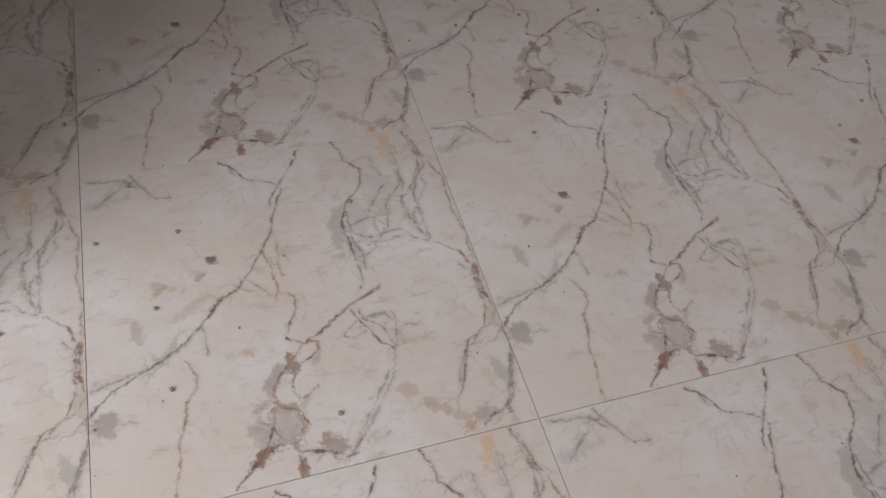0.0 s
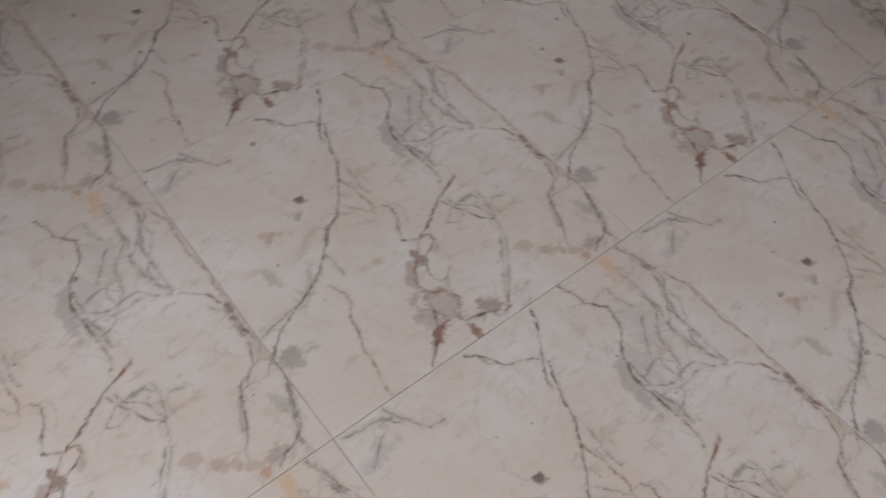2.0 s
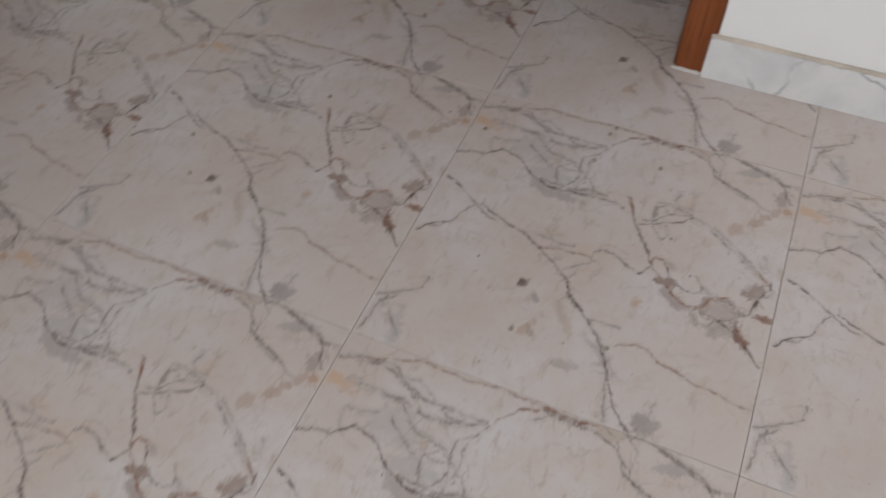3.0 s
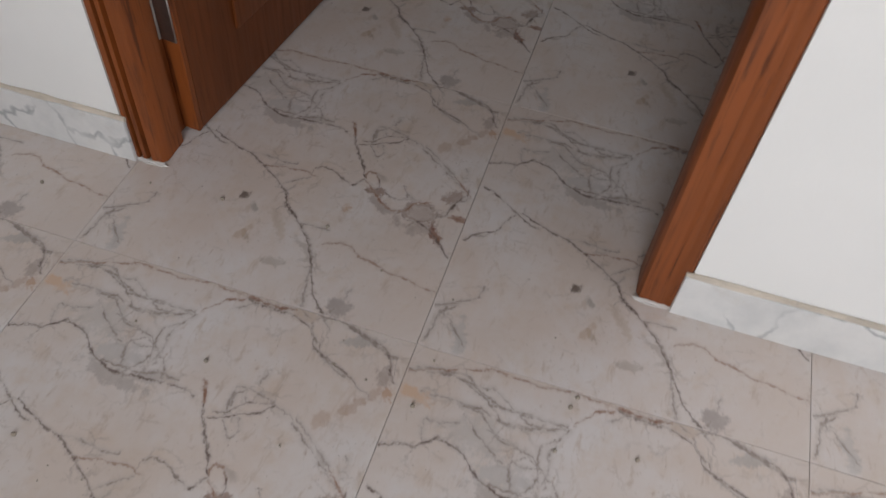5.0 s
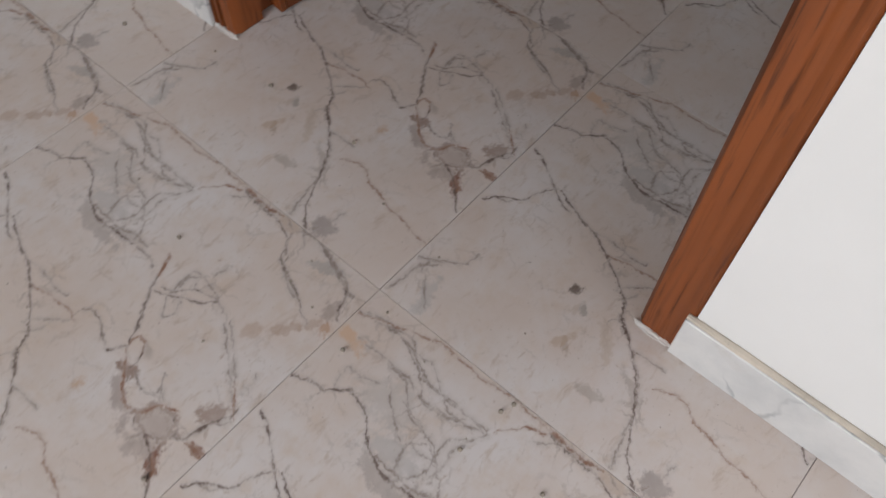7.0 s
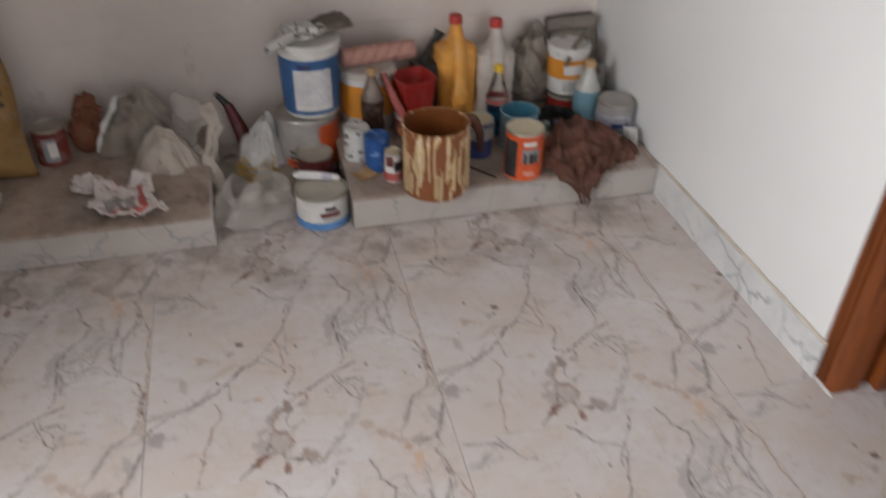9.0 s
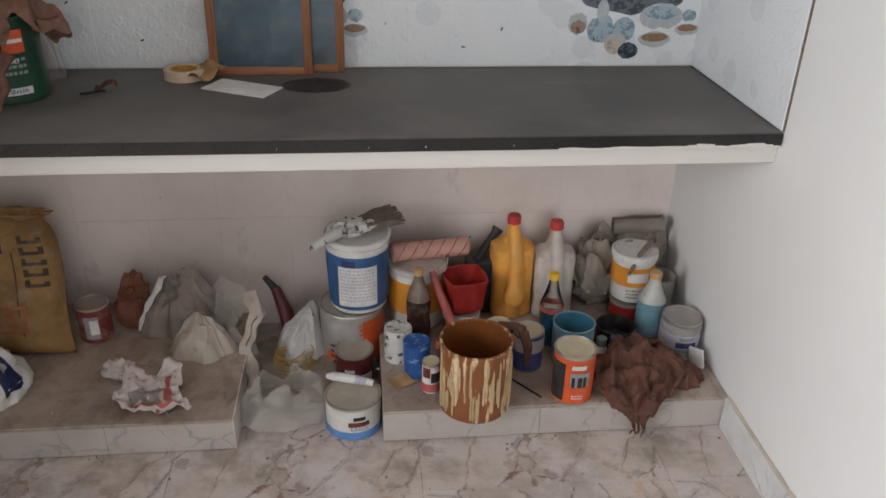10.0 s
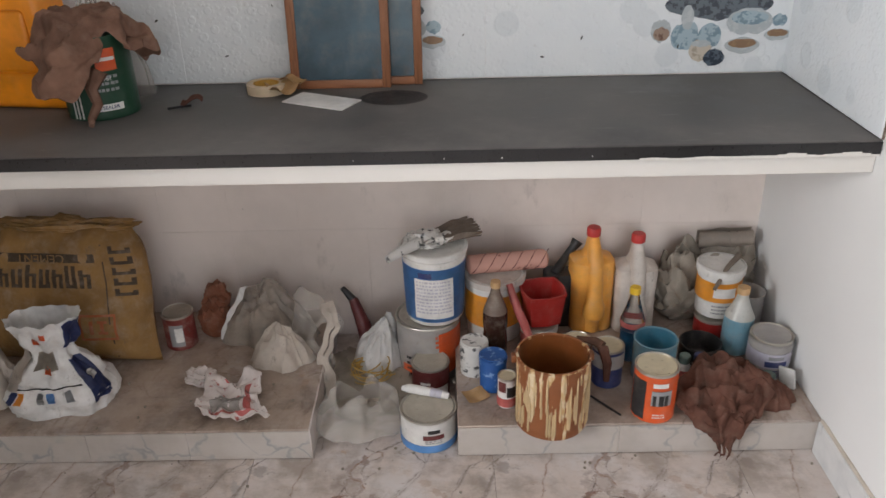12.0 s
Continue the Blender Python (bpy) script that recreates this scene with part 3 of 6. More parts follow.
M = {
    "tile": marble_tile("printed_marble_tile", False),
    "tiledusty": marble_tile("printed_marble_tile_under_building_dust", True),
    "grout": plain("grout", (0.17, 0.13, 0.10), 0.9, dust=0.3),
    "wall": wall_paint("white_wall_paint", (0.79, 0.787, 0.78)),
    # unseen ceiling and walls, toned down so they bounce less fill light
    "ceiling": wall_paint("low_bounce_ceiling_plaster", (0.50, 0.475, 0.45)),
    "plaster": wall_paint("low_bounce_wall_plaster", (0.46, 0.435, 0.405)),
    "marble": white_marble(),
    "riser": white_marble("dusty_veined_riser", 0.75, (0.50, 0.455, 0.42), (0.42, 0.375, 0.34)),
    "caulk": plain("beige_filler", (0.56, 0.495, 0.42), 0.8, dust=0.2),
    "wood": stained_wood("red_brown_door_wood", (0.24, 0.064, 0.014), (0.05, 0.012, 0.004)),
    "leafwood": stained_wood("dark_red_door_leaf", (0.165, 0.042, 0.008), (0.085, 0.022, 0.004)),
    "framewood": stained_wood("orange_brown_frame_wood", (0.33, 0.135, 0.062), (0.14, 0.05, 0.02)),
    "granite": granite(),
    "edge": plain("black_polished_granite", (0.012, 0.011, 0.012), 0.3, dust=0.0, var=0.3, bump=0.02),
    "bubble": bubble_tile(),
    "glazed": plain("plain_white_wall_tile", (0.80, 0.71, 0.66), 0.36, grain=6, var=0.12, dust=0.2, bump=0.04, world=True),
    "slab": wall_paint("white_slab_paint", (0.78, 0.75, 0.71)),
    "steel": plain("dull_steel", (0.45, 0.44, 0.43), 0.35, 1.0, dust=0.2),
    "tin": plain("tinplate", (0.56, 0.53, 0.47), 0.38, 0.85, dust=0.35),
    "white": plain("white_plastic", (0.74, 0.72, 0.69), 0.4, dust=0.25),
    "paper": plain("white_paper", (0.76, 0.74, 0.72), 0.7, dust=0.15),
    "blue": plain("blue_label", (0.10, 0.26, 0.56), 0.4, dust=0.12),
    "navy": plain("navy_print", (0.025, 0.04, 0.14), 0.45, dust=0.15),
    "orange": plain("orange_label", (0.78, 0.30, 0.03), 0.42, dust=0.15),
    "vermilion": plain("vermilion_label", (0.68, 0.10, 0.022), 0.4, dust=0.12),
    "red": plain("red_plastic", (0.36, 0.022, 0.018), 0.42, dust=0.15),
    "redcap": plain("red_cap", (0.50, 0.03, 0.025), 0.4, dust=0.1),
    "black": plain("black_print", (0.02, 0.019, 0.02), 0.5, dust=0.12),
    "greyink": plain("grey_print", (0.30, 0.30, 0.31), 0.6, dust=0.1),
    "grey": plain("grey_can_coat", (0.36, 0.34, 0.325), 0.42, dust=0.3),
    "maroon": plain("maroon_label", (0.13, 0.022, 0.022), 0.42, dust=0.2),
    "putty": plain("dried_putty", (0.44, 0.40, 0.33), 0.75, dust=0.4),
    "runs": plain("cream_tan_paint_run", (0.55, 0.40, 0.22), 0.5, dust=0.2),
    "cream": plain("cream_lid", (0.60, 0.52, 0.36), 0.45, dust=0.3),
    "lilac": plain("lilac_label", (0.52, 0.50, 0.58), 0.45, dust=0.2),
    "teal": plain("teal_paint", (0.055, 0.20, 0.29), 0.4, dust=0.15),
    "bluepot": blotched("blue_paint_crust", (0.022, 0.10, 0.33), (0.20, 0.32, 0.55), 34, 0.58),
    "speckled": blotched("white_crust_with_dark_specks", (0.68, 0.66, 0.63), (0.08, 0.08, 0.08), 48, 0.545),
    "splat": dripped("brown_bucket_with_cream_runs", (0.24, 0.08, 0.026), (0.58, 0.38, 0.18), 0.53),
    "brownin": plain("brown_paint_inside", (0.20, 0.062, 0.016), 0.35, dust=0.05),
    "jugorange": plain("orange_translucent_plastic", (0.86, 0.40, 0.075), 0.35, dust=0.2),
    "jugwhite": plain("cloudy_white_plastic", (0.62, 0.56, 0.51), 0.4, dust=0.45),
    "oil": plain("yellow_orange_can", (0.86, 0.29, 0.012), 0.35, dust=0.06),
    "cola": plain("dark_bottle", (0.045, 0.020, 0.014), 0.15, dust=0.25),
    "clear": glassy("clear_bottle_plastic", (0.86, 0.85, 0.83)),
    "bluewater": plain("pale_blue_liquid_bottle", (0.17, 0.33, 0.41), 0.3, dust=0.25),
    "bluedeep": plain("deep_blue_liquid", (0.02, 0.12, 0.24), 0.2, dust=0.05),
    "yellow": plain("yellow_cap", (0.80, 0.50, 0.03), 0.4, dust=0.1),
    "tan": plain("tan_cap", (0.52, 0.32, 0.15), 0.5, dust=0.2),
    "greenp": plain("dark_green_tin", (0.012, 0.055, 0.030), 0.32, dust=0.05),
    "greencap": plain("green_grey_cap", (0.10, 0.15, 0.13), 0.45, dust=0.2),
    "sack": plain("ochre_woven_sack", (0.27, 0.15, 0.048), 0.75, grain=30, var=0.25, dust=0.35, bump=0.5),
    "sackink": plain("brown_black_sack_print", (0.055, 0.035, 0.02), 0.8, dust=0.25),
    "sackred": plain("faded_red_sack_print", (0.36, 0.10, 0.035), 0.8, dust=0.3),
    "bagwhite": plain("white_woven_bag", (0.63, 0.615, 0.60), 0.5, dust=0.35, bump=0.3),
    "bagdust": plain("dusty_white_bag", (0.50, 0.435, 0.375), 0.6, dust=0.5, bump=0.4),
    "cloth": plain("brown_cotton_rag", (0.125, 0.058, 0.042), 0.95, grain=50, var=0.3, dust=0.12, bump=0.5, spec=0.1),
    "cloth2": plain("mauve_brown_rag", (0.20, 0.112, 0.08), 0.95, grain=50, var=0.3, dust=0.1, bump=0.5, spec=0.1),
    "glove": plain("orange_brown_glove", (0.19, 0.062, 0.03), 0.8, dust=0.2, bump=0.4),
    "film": film_plastic("dusty_clear_film", (0.78, 0.73, 0.67), 0.74),
    "filmgrey": film_plastic("dusty_grey_bag_film", (0.42, 0.355, 0.30), 0.35),
    "dirtpaper": plain("dusty_grey_paper", (0.30, 0.26, 0.215), 0.85, dust=0.4, bump=0.4),
    "kraft": plain("tan_sandpaper", (0.42, 0.25, 0.11), 0.9, grain=60, dust=0.2, bump=0.3),
    "wrapper": blotched("white_wrapper_with_red_print", (0.64, 0.57, 0.54), (0.36, 0.12, 0.10), 42, 0.60, 0.7),
    "tape": plain("cream_masking_tape", (0.66, 0.52, 0.36), 0.7, dust=0.15),
    "tapecore": plain("yellow_card_core", (0.60, 0.33, 0.06), 0.8, dust=0.1),
    "pink": blotched("pink_nap_with_dark_streaks", (0.60, 0.33, 0.27), (0.20, 0.06, 0.05), 30, 0.60, 0.95),
    "pinkred": plain("pink_red_handle", (0.45, 0.10, 0.09), 0.5, dust=0.3),
    "bristle": plain("grey_brown_bristle", (0.18, 0.14, 0.11), 0.9, grain=90, bump=0.6),
    "wire": plain("yellow_wire", (0.48, 0.29, 0.05), 0.5, dust=0.15),
    "pane": plain("dusty_blue_pane", (0.048, 0.098, 0.135), 0.22, grain=14, var=0.45, dust=0.2, bump=0.03),
    "oldred": plain("rusty_red_tin", (0.20, 0.032, 0.026), 0.5, dust=0.55),
    "smoky": plain("smoky_empty_plastic", (0.17, 0.125, 0.10), 0.18, dust=0.3),
    "cloudy": plain("cloudy_pale_plastic", (0.50, 0.50, 0.47), 0.3, dust=0.35),
    "foil": plain("grey_wrapper_lining", (0.30, 0.27, 0.25), 0.6, dust=0.3),
    "greenbottle": blotched("green_white_jar", (0.09, 0.17, 0.12), (0.6, 0.6, 0.56), 60, 0.55, 0.3),
}

# ---- shapes ----


def part(name, bm, material, parent=None, label="", smooth=True):
    """Links a bmesh as one mesh object, under a thing or a part if given."""
    me = bpy.data.meshes.new(name)
    bmesh.ops.recalc_face_normals(bm, faces=bm.faces)
    bm.to_mesh(me)
    bm.free()
    me.materials.append(M[material])
    if smooth:
        for f in me.polygons:
            f.use_smooth = True
        me.set_sharp_from_angle(angle=radians(38))
    ob = new(name, me)
    if parent is not None:
        ob.parent = parent
    if label:
        tagged(ob, label)
    return ob


def thing(name, x, y, z, label, category, rz=0.0, rx=0.0, ry=0.0, group=""):
    ob = new(name)
    ob.empty_display_size = 0.05
    ob.matrix_world = pose(x, y, z, rx, ry, rz)
    return tagged(ob, label, category, group)


def box(x0, x1, y0, y1, z0, z1, bevel=0.0, seg=2, bm=None):
    bm = bm or bmesh.new()
    r = bmesh.ops.create_cube(bm, size=1, matrix=Matrix.LocRotScale(((x0 + x1) / 2, (y0 + y1) / 2, (z0 + z1) / 2), None, (x1 - x0, y1 - y0, z1 - z0)))
    if bevel:
        vs = set(r["verts"])
        bmesh.ops.bevel(bm, geom=[e for e in bm.edges if e.verts[0] in vs and e.verts[1] in vs], offset=bevel, segments=seg, affect="EDGES", profile=0.5)
    return bm


def lathe(profile, seg=36, bm=None, wob=0.0, seed=0):
    """Turns a profile of (radius, height) round the z axis."""
    bm = bm or bmesh.new()
    rows = []
    for r, z in profile:
        if r < 1e-5:
            rows.append([bm.verts.new((0, 0, z))])
        else:
            row = []
            for i in range(seg):
                a = 2 * math.pi * i / seg
                k = 1 + wob * noise.noise((math.cos(a) * 1.7, math.sin(a) * 1.7, z * 12 + seed))
                row.append(bm.verts.new((r * k * math.cos(a), r * k * math.sin(a), z)))
            rows.append(row)
    for a, b in zip(rows, rows[1:]):
        for i in range(seg):
            j = (i + 1) % seg
            q = [a[i % len(a)], a[j % len(a)], b[j % len(b)], b[i % len(b)]]
            q = list(dict.fromkeys(q))
            if len(q) > 2:
                bm.faces.new(q)
    return bm


def arc(r, z0, z1, a0, a1, seg=14, bm=None, thick=0.0012):
    """A thin curved patch on a can, between two angles (degrees; -90 faces the room)."""
    bm = bm or bmesh.new()
    rows = []
    for rr in (r, r + thick):
        for z in (z0, z1):
            rows.append([bm.verts.new((rr * math.cos(radians(a0 + (a1 - a0) * i / seg)), rr * math.sin(radians(a0 + (a1 - a0) * i / seg)), z)) for i in range(seg + 1)])
    for i in range(seg):
        for a, b in ((2, 3), (0, 1), (0, 2), (1, 3)):
            bm.faces.new((rows[a][i], rows[a][i + 1], rows[b][i + 1], rows[b][i]))
    for i in (0, seg):
        bm.faces.new((rows[0][i], rows[1][i], rows[3][i], rows[2][i]))
    return bm


def tube(pts, r, seg=8, bm=None, ends=True):
    """A round rod along points; r may be one radius or one for each point."""
    bm = bm or bmesh.new()
    rows = []
    pts = [Vector(p) for p in pts]
    for i, p in enumerate(pts):
        d = (pts[min(i + 1, len(pts) - 1)] - pts[max(i - 1, 0)]).normalized()
        a = d.orthogonal().normalized() if i == 0 else (a - d * a.dot(d)).normalized()
        b = d.cross(a)
        rr = r[i] if isinstance(r, (list, tuple)) else r
        rows.append([bm.verts.new(p + (a * math.cos(2 * math.pi * k / seg) + b * math.sin(2 * math.pi * k / seg)) * rr) for k in range(seg)])
    for u, v in zip(rows, rows[1:]):
        for k in range(seg):
            bm.faces.new((u[k], u[(k + 1) % seg], v[(k + 1) % seg], v[k]))
    if ends:
        bm.faces.new(rows[0]), bm.faces.new(rows[-1])
    return bm


def ridged(p, seed, scale):
    """Folds: sharp creases from noise."""
    q = Vector(p) * scale + Vector((seed * 3.1, seed * 1.7, seed))
    return (1 - abs(noise.noise(q)) * 2.2) + 0.45 * (1 - abs(noise.noise(q * 2.3)) * 2.2)


def sheet(shape, nu=40, nv=40, amp=0.01, scale=22, seed=1, thick=0.002, hole=None):
    """A crumpled sheet: shape(u, v) gives a place; folds push it off that; it has a thickness."""
    bm = bmesh.new()
    grid = {}
    for i in range(nu + 1):
        for j in range(nv + 1):
            p = Vector(shape(i / nu, j / nv))
            d = Vector((noise.noise(p * scale + Vector((seed, 9, 2))), noise.noise(p * scale + Vector((4, seed, 7))), ridged(p, seed, scale * 0.8) * 0.8))
            grid[i, j] = bm.verts.new(p + d * amp)
    for i in range(nu):
        for j in range(nv):
            if hole and hole((i + 0.5) / nu, (j + 0.5) / nv):
                continue
            bm.faces.new((grid[i, j], grid[i + 1, j], grid[i + 1, j + 1], grid[i, j + 1]))
    bmesh.ops.delete(bm, geom=[v for v in bm.verts if not v.link_faces], context="VERTS")
    bm.normal_update()
    rim = [e for e in bm.edges if len(e.link_faces) == 1]
    under = {v: bm.verts.new(v.co - v.normal * thick) for v in list(bm.verts)}
    for f in list(bm.faces):
        bm.faces.new([under[v] for v in reversed(f.verts)])
    for e in rim:
        p, q = e.verts
        bm.faces.new((p, q, under[q], under[p]))
    return bm


def lump(sx, sy, sz, amp=0.2, scale=2.2, seed=1, sub=4, flat=True):
    """A crumpled closed bundle that stands flat on z = 0."""
    bm = bmesh.new()
    bmesh.ops.create_icosphere(bm, subdivisions=sub, radius=1)
    for v in bm.verts:
        k = 1 + amp * (0.55 * (ridged(v.co, seed, scale * 0.55) - 0.6) + 0.16 * (ridged(v.co, seed + 4, scale * 1.5) - 0.6))
        p = Vector((v.co.x * sx, v.co.y * sy, (v.co.z + 0.85) * sz)) * k
        v.co = Vector((p.x, p.y, max(p.z, 0.0))) if flat else p
    return bm


def tent(sx, sy, sz, pleats, seed, peak=(0.0, 0.0), sharp=0.75, n=34, m=96):
    """A thin bag slumped from a knot: pleats run from its peak to its foot."""
    bm = bmesh.new()
    top = bm.verts.new((peak[0], peak[1], sz))
    last = None
    for j in range(1, n + 1):
        r = j / n
        ring = []
        for i in range(m):
            a = 2 * math.pi * i / m
            c_, s_ = math.cos(a), math.sin(a)
            w = 0.6 * pleats * a + 7.0 * noise.noise((c_ * 1.3 + seed, s_ * 1.3, r * 1.1)) + 2.0 * noise.noise((c_ * 3.5, s_ * 3.5 + seed, r * 3))
            fold = (1 - abs(math.sin(w * 0.5))) ** 1.5 - 0.35
            k = r * (1 + 0.13 * fold * (1.1 - 0.5 * r) + 0.34 * noise.noise((c_ * 1.4 + seed, s_ * 1.4, 2 + r)))
            body = (1 - r ** 1.9) ** sharp
            z = sz * body * (1 + 0.10 * fold * (1 - r) + 0.30 * noise.noise((c_ * 1.6 * r, s_ * 1.6 * r + seed, 4)) + 0.12 * ridged((c_ * r, s_ * r, 0.3), seed, 2.6) - 0.08) + 0.010 * noise.noise((c_ * 4 * r + seed, s_ * 4 * r, 5)) * (1 - r)
            ring.append(bm.verts.new((peak[0] * (1 - r) + sx * k * c_, peak[1] * (1 - r) + sy * k * s_, max(z, 0.0005))))
        if last is None:
            for i in range(m):
                bm.faces.new((top, ring[i], ring[(i + 1) % m]))
        else:
            for i in range(m):
                bm.faces.new((last[i], ring[i], ring[(i + 1) % m], last[(i + 1) % m]))
        last = ring
    bm.faces.new(last)
    return bm


def letters(text, size, parent, material, m, name="lettering"):
    """Raised flat letters from the built-in font, as a mesh; they stand in the x-z plane."""
    cu = bpy.data.curves.new("text", "FONT")
    cu.body, cu.size, cu.extrude, cu.align_x, cu.align_y = text, size, 0.0006, "CENTER", "CENTER"
    tmp = new("text", cu)
    bpy.context.view_layer.update()
    me = bpy.data.meshes.new_from_object(tmp.evaluated_get(bpy.context.evaluated_depsgraph_get()))
    bpy.data.objects.remove(tmp)
    me.transform(m @ pose(0, 0, 0, 90, 0, 0))
    me.materials.clear()
    me.materials.append(M[material])
    ob = new(name, me)
    ob.parent = parent
    return ob


# ---- the room ----
WX, BY = 1.214, 1.572          # faces of the door wall and of the kitchen's back wall
LX, RY, TOP = -2.0, -2.6, 2.8  # side wall, rear wall, ceiling
WT = 0.12                      # wall thickness
DY0, DY1, DH = -0.768, 0.227, 2.06   # the doorway in the door wall


def structure(name, bm, material, label, smooth=False):
    return tagged(part(name, bm, material, smooth=smooth), label, name.split("_")[0], kind="structure")


b = box(WX, WX + WT, DY1, BY + WT, -0.02, TOP)
box(WX, WX + WT, RY - WT, DY0, -0.02, TOP, bm=b)
box(WX, WX + WT, DY0, DY1, DH, TOP, bm=b)
structure("wall_east", b, "wall", "white painted plaster wall with an open doorway")
structure("wall_north", box(LX - WT, WX, BY, BY + WT, -0.02, TOP), "wall", "white plaster wall behind the kitchen counter")
b = box(LX - WT, LX, RY - WT, -1.4, -0.02, TOP)
box(LX - WT, LX, 0.0, BY, -0.02, TOP, bm=b)
box(LX - WT, LX, -1.4, 0.0, -0.02, 0.55, bm=b)
box(LX - WT, LX, -1.4, 0.0, 2.45, TOP, bm=b)
# unseen partition, added to keep the side light off the left plinth
box(-1.22, -1.12, -0.02, BY - 0.02, 0.0, TOP - 0.001, bm=b)
structure("wall_west", b, "plaster", "unseen grey-beige plaster wall with a window opening and an added shading partition")
b = box(LX, -0.25, RY - WT, RY, -0.02, TOP)
box(1.05, WX, RY - WT, RY, -0.02, TOP, bm=b)
box(-0.25, 1.05, RY - WT, RY, 2.25, TOP, bm=b)
structure("wall_south", b, "plaster", "unseen grey-beige plaster wall with an added opening for the rear light")
structure("ceiling", box(LX - WT, 3.6, RY - WT, BY + WT, TOP, TOP + 0.1), "ceiling", "unseen grey-beige plaster ceiling, toned down to cut bounced light")
# the dim room past the door
b = box(3.4, 3.52, -1.9, 1.12, -0.02, TOP)
box(WX + WT, 3.4, 1.0, 1.12, -0.02, TOP, bm=b)
box(WX + WT, 3.4, -1.9, -1.78, -0.02, TOP, bm=b)
structure("wall_far_room", b, "wall", "white plaster walls of the dim room past the door")
structure("ground", box(-30, 30, -40, 30, -0.4, -0.3), "grout", "bare brown ground outside")

floor_bed = box(LX - WT, WX + WT, RY - WT, BY + WT, -0.06, -0.0035)
box(WX + WT, 3.52, -1.9, 1.12, -0.06, -0.0035, bm=floor_bed)
floor = structure("floor", floor_bed, "grout", "beige marble-print floor tiles with brown joints")

# skirting of white marble, with a bead of filler on top
def skirting(name, x0, x1, y0, y1):
    sk = structure(name, box(x0, x1, y0, y1, 0.0, 0.094, 0.0015, 1), "marble", "white grey-veined marble skirting with dusty filler on top")
    bm = tube([(WX - 0.003, y0 + (y1 - y0) * i / 24, 0.0955 + 0.001 * noise.noise((i * 1.3, y0, 0))) for i in range(25)], [0.0052 + 0.0028 * noise.noise((i * 0.9, y1, 3)) for i in range(25)])
    part("filler_bead", bm, "caulk", sk, "uneven beige filler bead")
    return sk


skirting("baseboard_1", WX - 0.011, WX - 0.0015, 0.2145, 0.99)
skirting("baseboard_2", WX - 0.011, WX - 0.0015, RY, -0.757)


# ---- door and its frame ----
def jamb(y_out, y_in, g):
    """An upright with grooves worked along its room face."""
    w = y_in - y_out
    fx, bx = WX - 0.001, WX + 0.105
    prof = [(fx + 0.004, 0.0), (fx, 0.06), (fx, 0.22), (fx + 0.013 * g, 0.25), (fx + 0.013 * g, 0.29), (fx, 0.34), (fx, 0.46), (fx + 0.013 * g, 0.49), (fx + 0.013 * g, 0.54), (fx + 0.001, 0.60), (fx + 0.003, 0.9), (fx + 0.012, 1.0),
            (bx - 0.04, 1.0), (bx - 0.04, 0.76), (bx, 0.76), (bx, 0.0)]
    bm = bmesh.new()
    low = [bm.verts.new((x, y_out + w * k, 0.003)) for x, k in prof]
    high = [bm.verts.new((x, y_out + w * k, DH)) for x, k in prof]
    n = len(prof)
    for i in range(n):
        bm.faces.new((low[i], low[(i + 1) % n], high[(i + 1) % n], high[i]))
    bm.faces.new(low), bm.faces.new(high)
    return bm


frame_thing = thing("door_frame", WX, (DY0 + DY1) / 2, 0, "red-brown varnished wooden door frame with grooved uprights", "door frame")
frame_thing.matrix_world = Matrix()
part("upright", jamb(DY1 - 0.001, 0.160, 1.0), "wood", frame_thing)
part("upright", jamb(DY0 + 0.001, -0.699, 0.12), "wood", frame_thing)
part("head", box(WX - 0.001, WX + 0.105, -0.699, 0.160, DH - 0.055, DH, 0.003), "wood", frame_thing)
for yy in (0.187, -0.728):
    bm = lump(0.006, 0.028, 0.0022, 0.8, 4.0, 5, 3)
    ob = part("filler_crumbs", bm, "paper", frame_thing, "white filler crumbs at the foot")
    ob.location = (WX - 0.002, yy, 0.0)

door = thing("door", WX + 0.108, 0.158, 0.008, "dark red-brown wooden door standing open into the dim room", "door", rz=-6.0)
part("leaf", box(0.0, 0.80, -0.018, 0.018, 0.0, 2.0, 0.002, 1), "leafwood", door)
bm = box(0.0, 0.012, -0.0185, 0.0185, 0.0, 2.0, 0.001, 1)
part("edge_strip", bm, "wood", door, "lighter red-brown lipping").location = (-0.0125, 0, 0)
for z0 in (0.10, 1.05):
    part("raised_panel", box(0.14, 0.68, -0.026, -0.0175, z0 + 0.03, z0 + 0.75, 0.006, 2), "leafwood", door)
hinge = part("hinge", box(-0.0165, -0.0128, -0.016, 0.016, 0.20, 0.31, 0.001, 1), "steel", door, "dull steel butt hinge")
part("knuckle", tube([(-0.016, 0.02, 0.20), (-0.016, 0.02, 0.31)], 0.006), "steel", hinge)

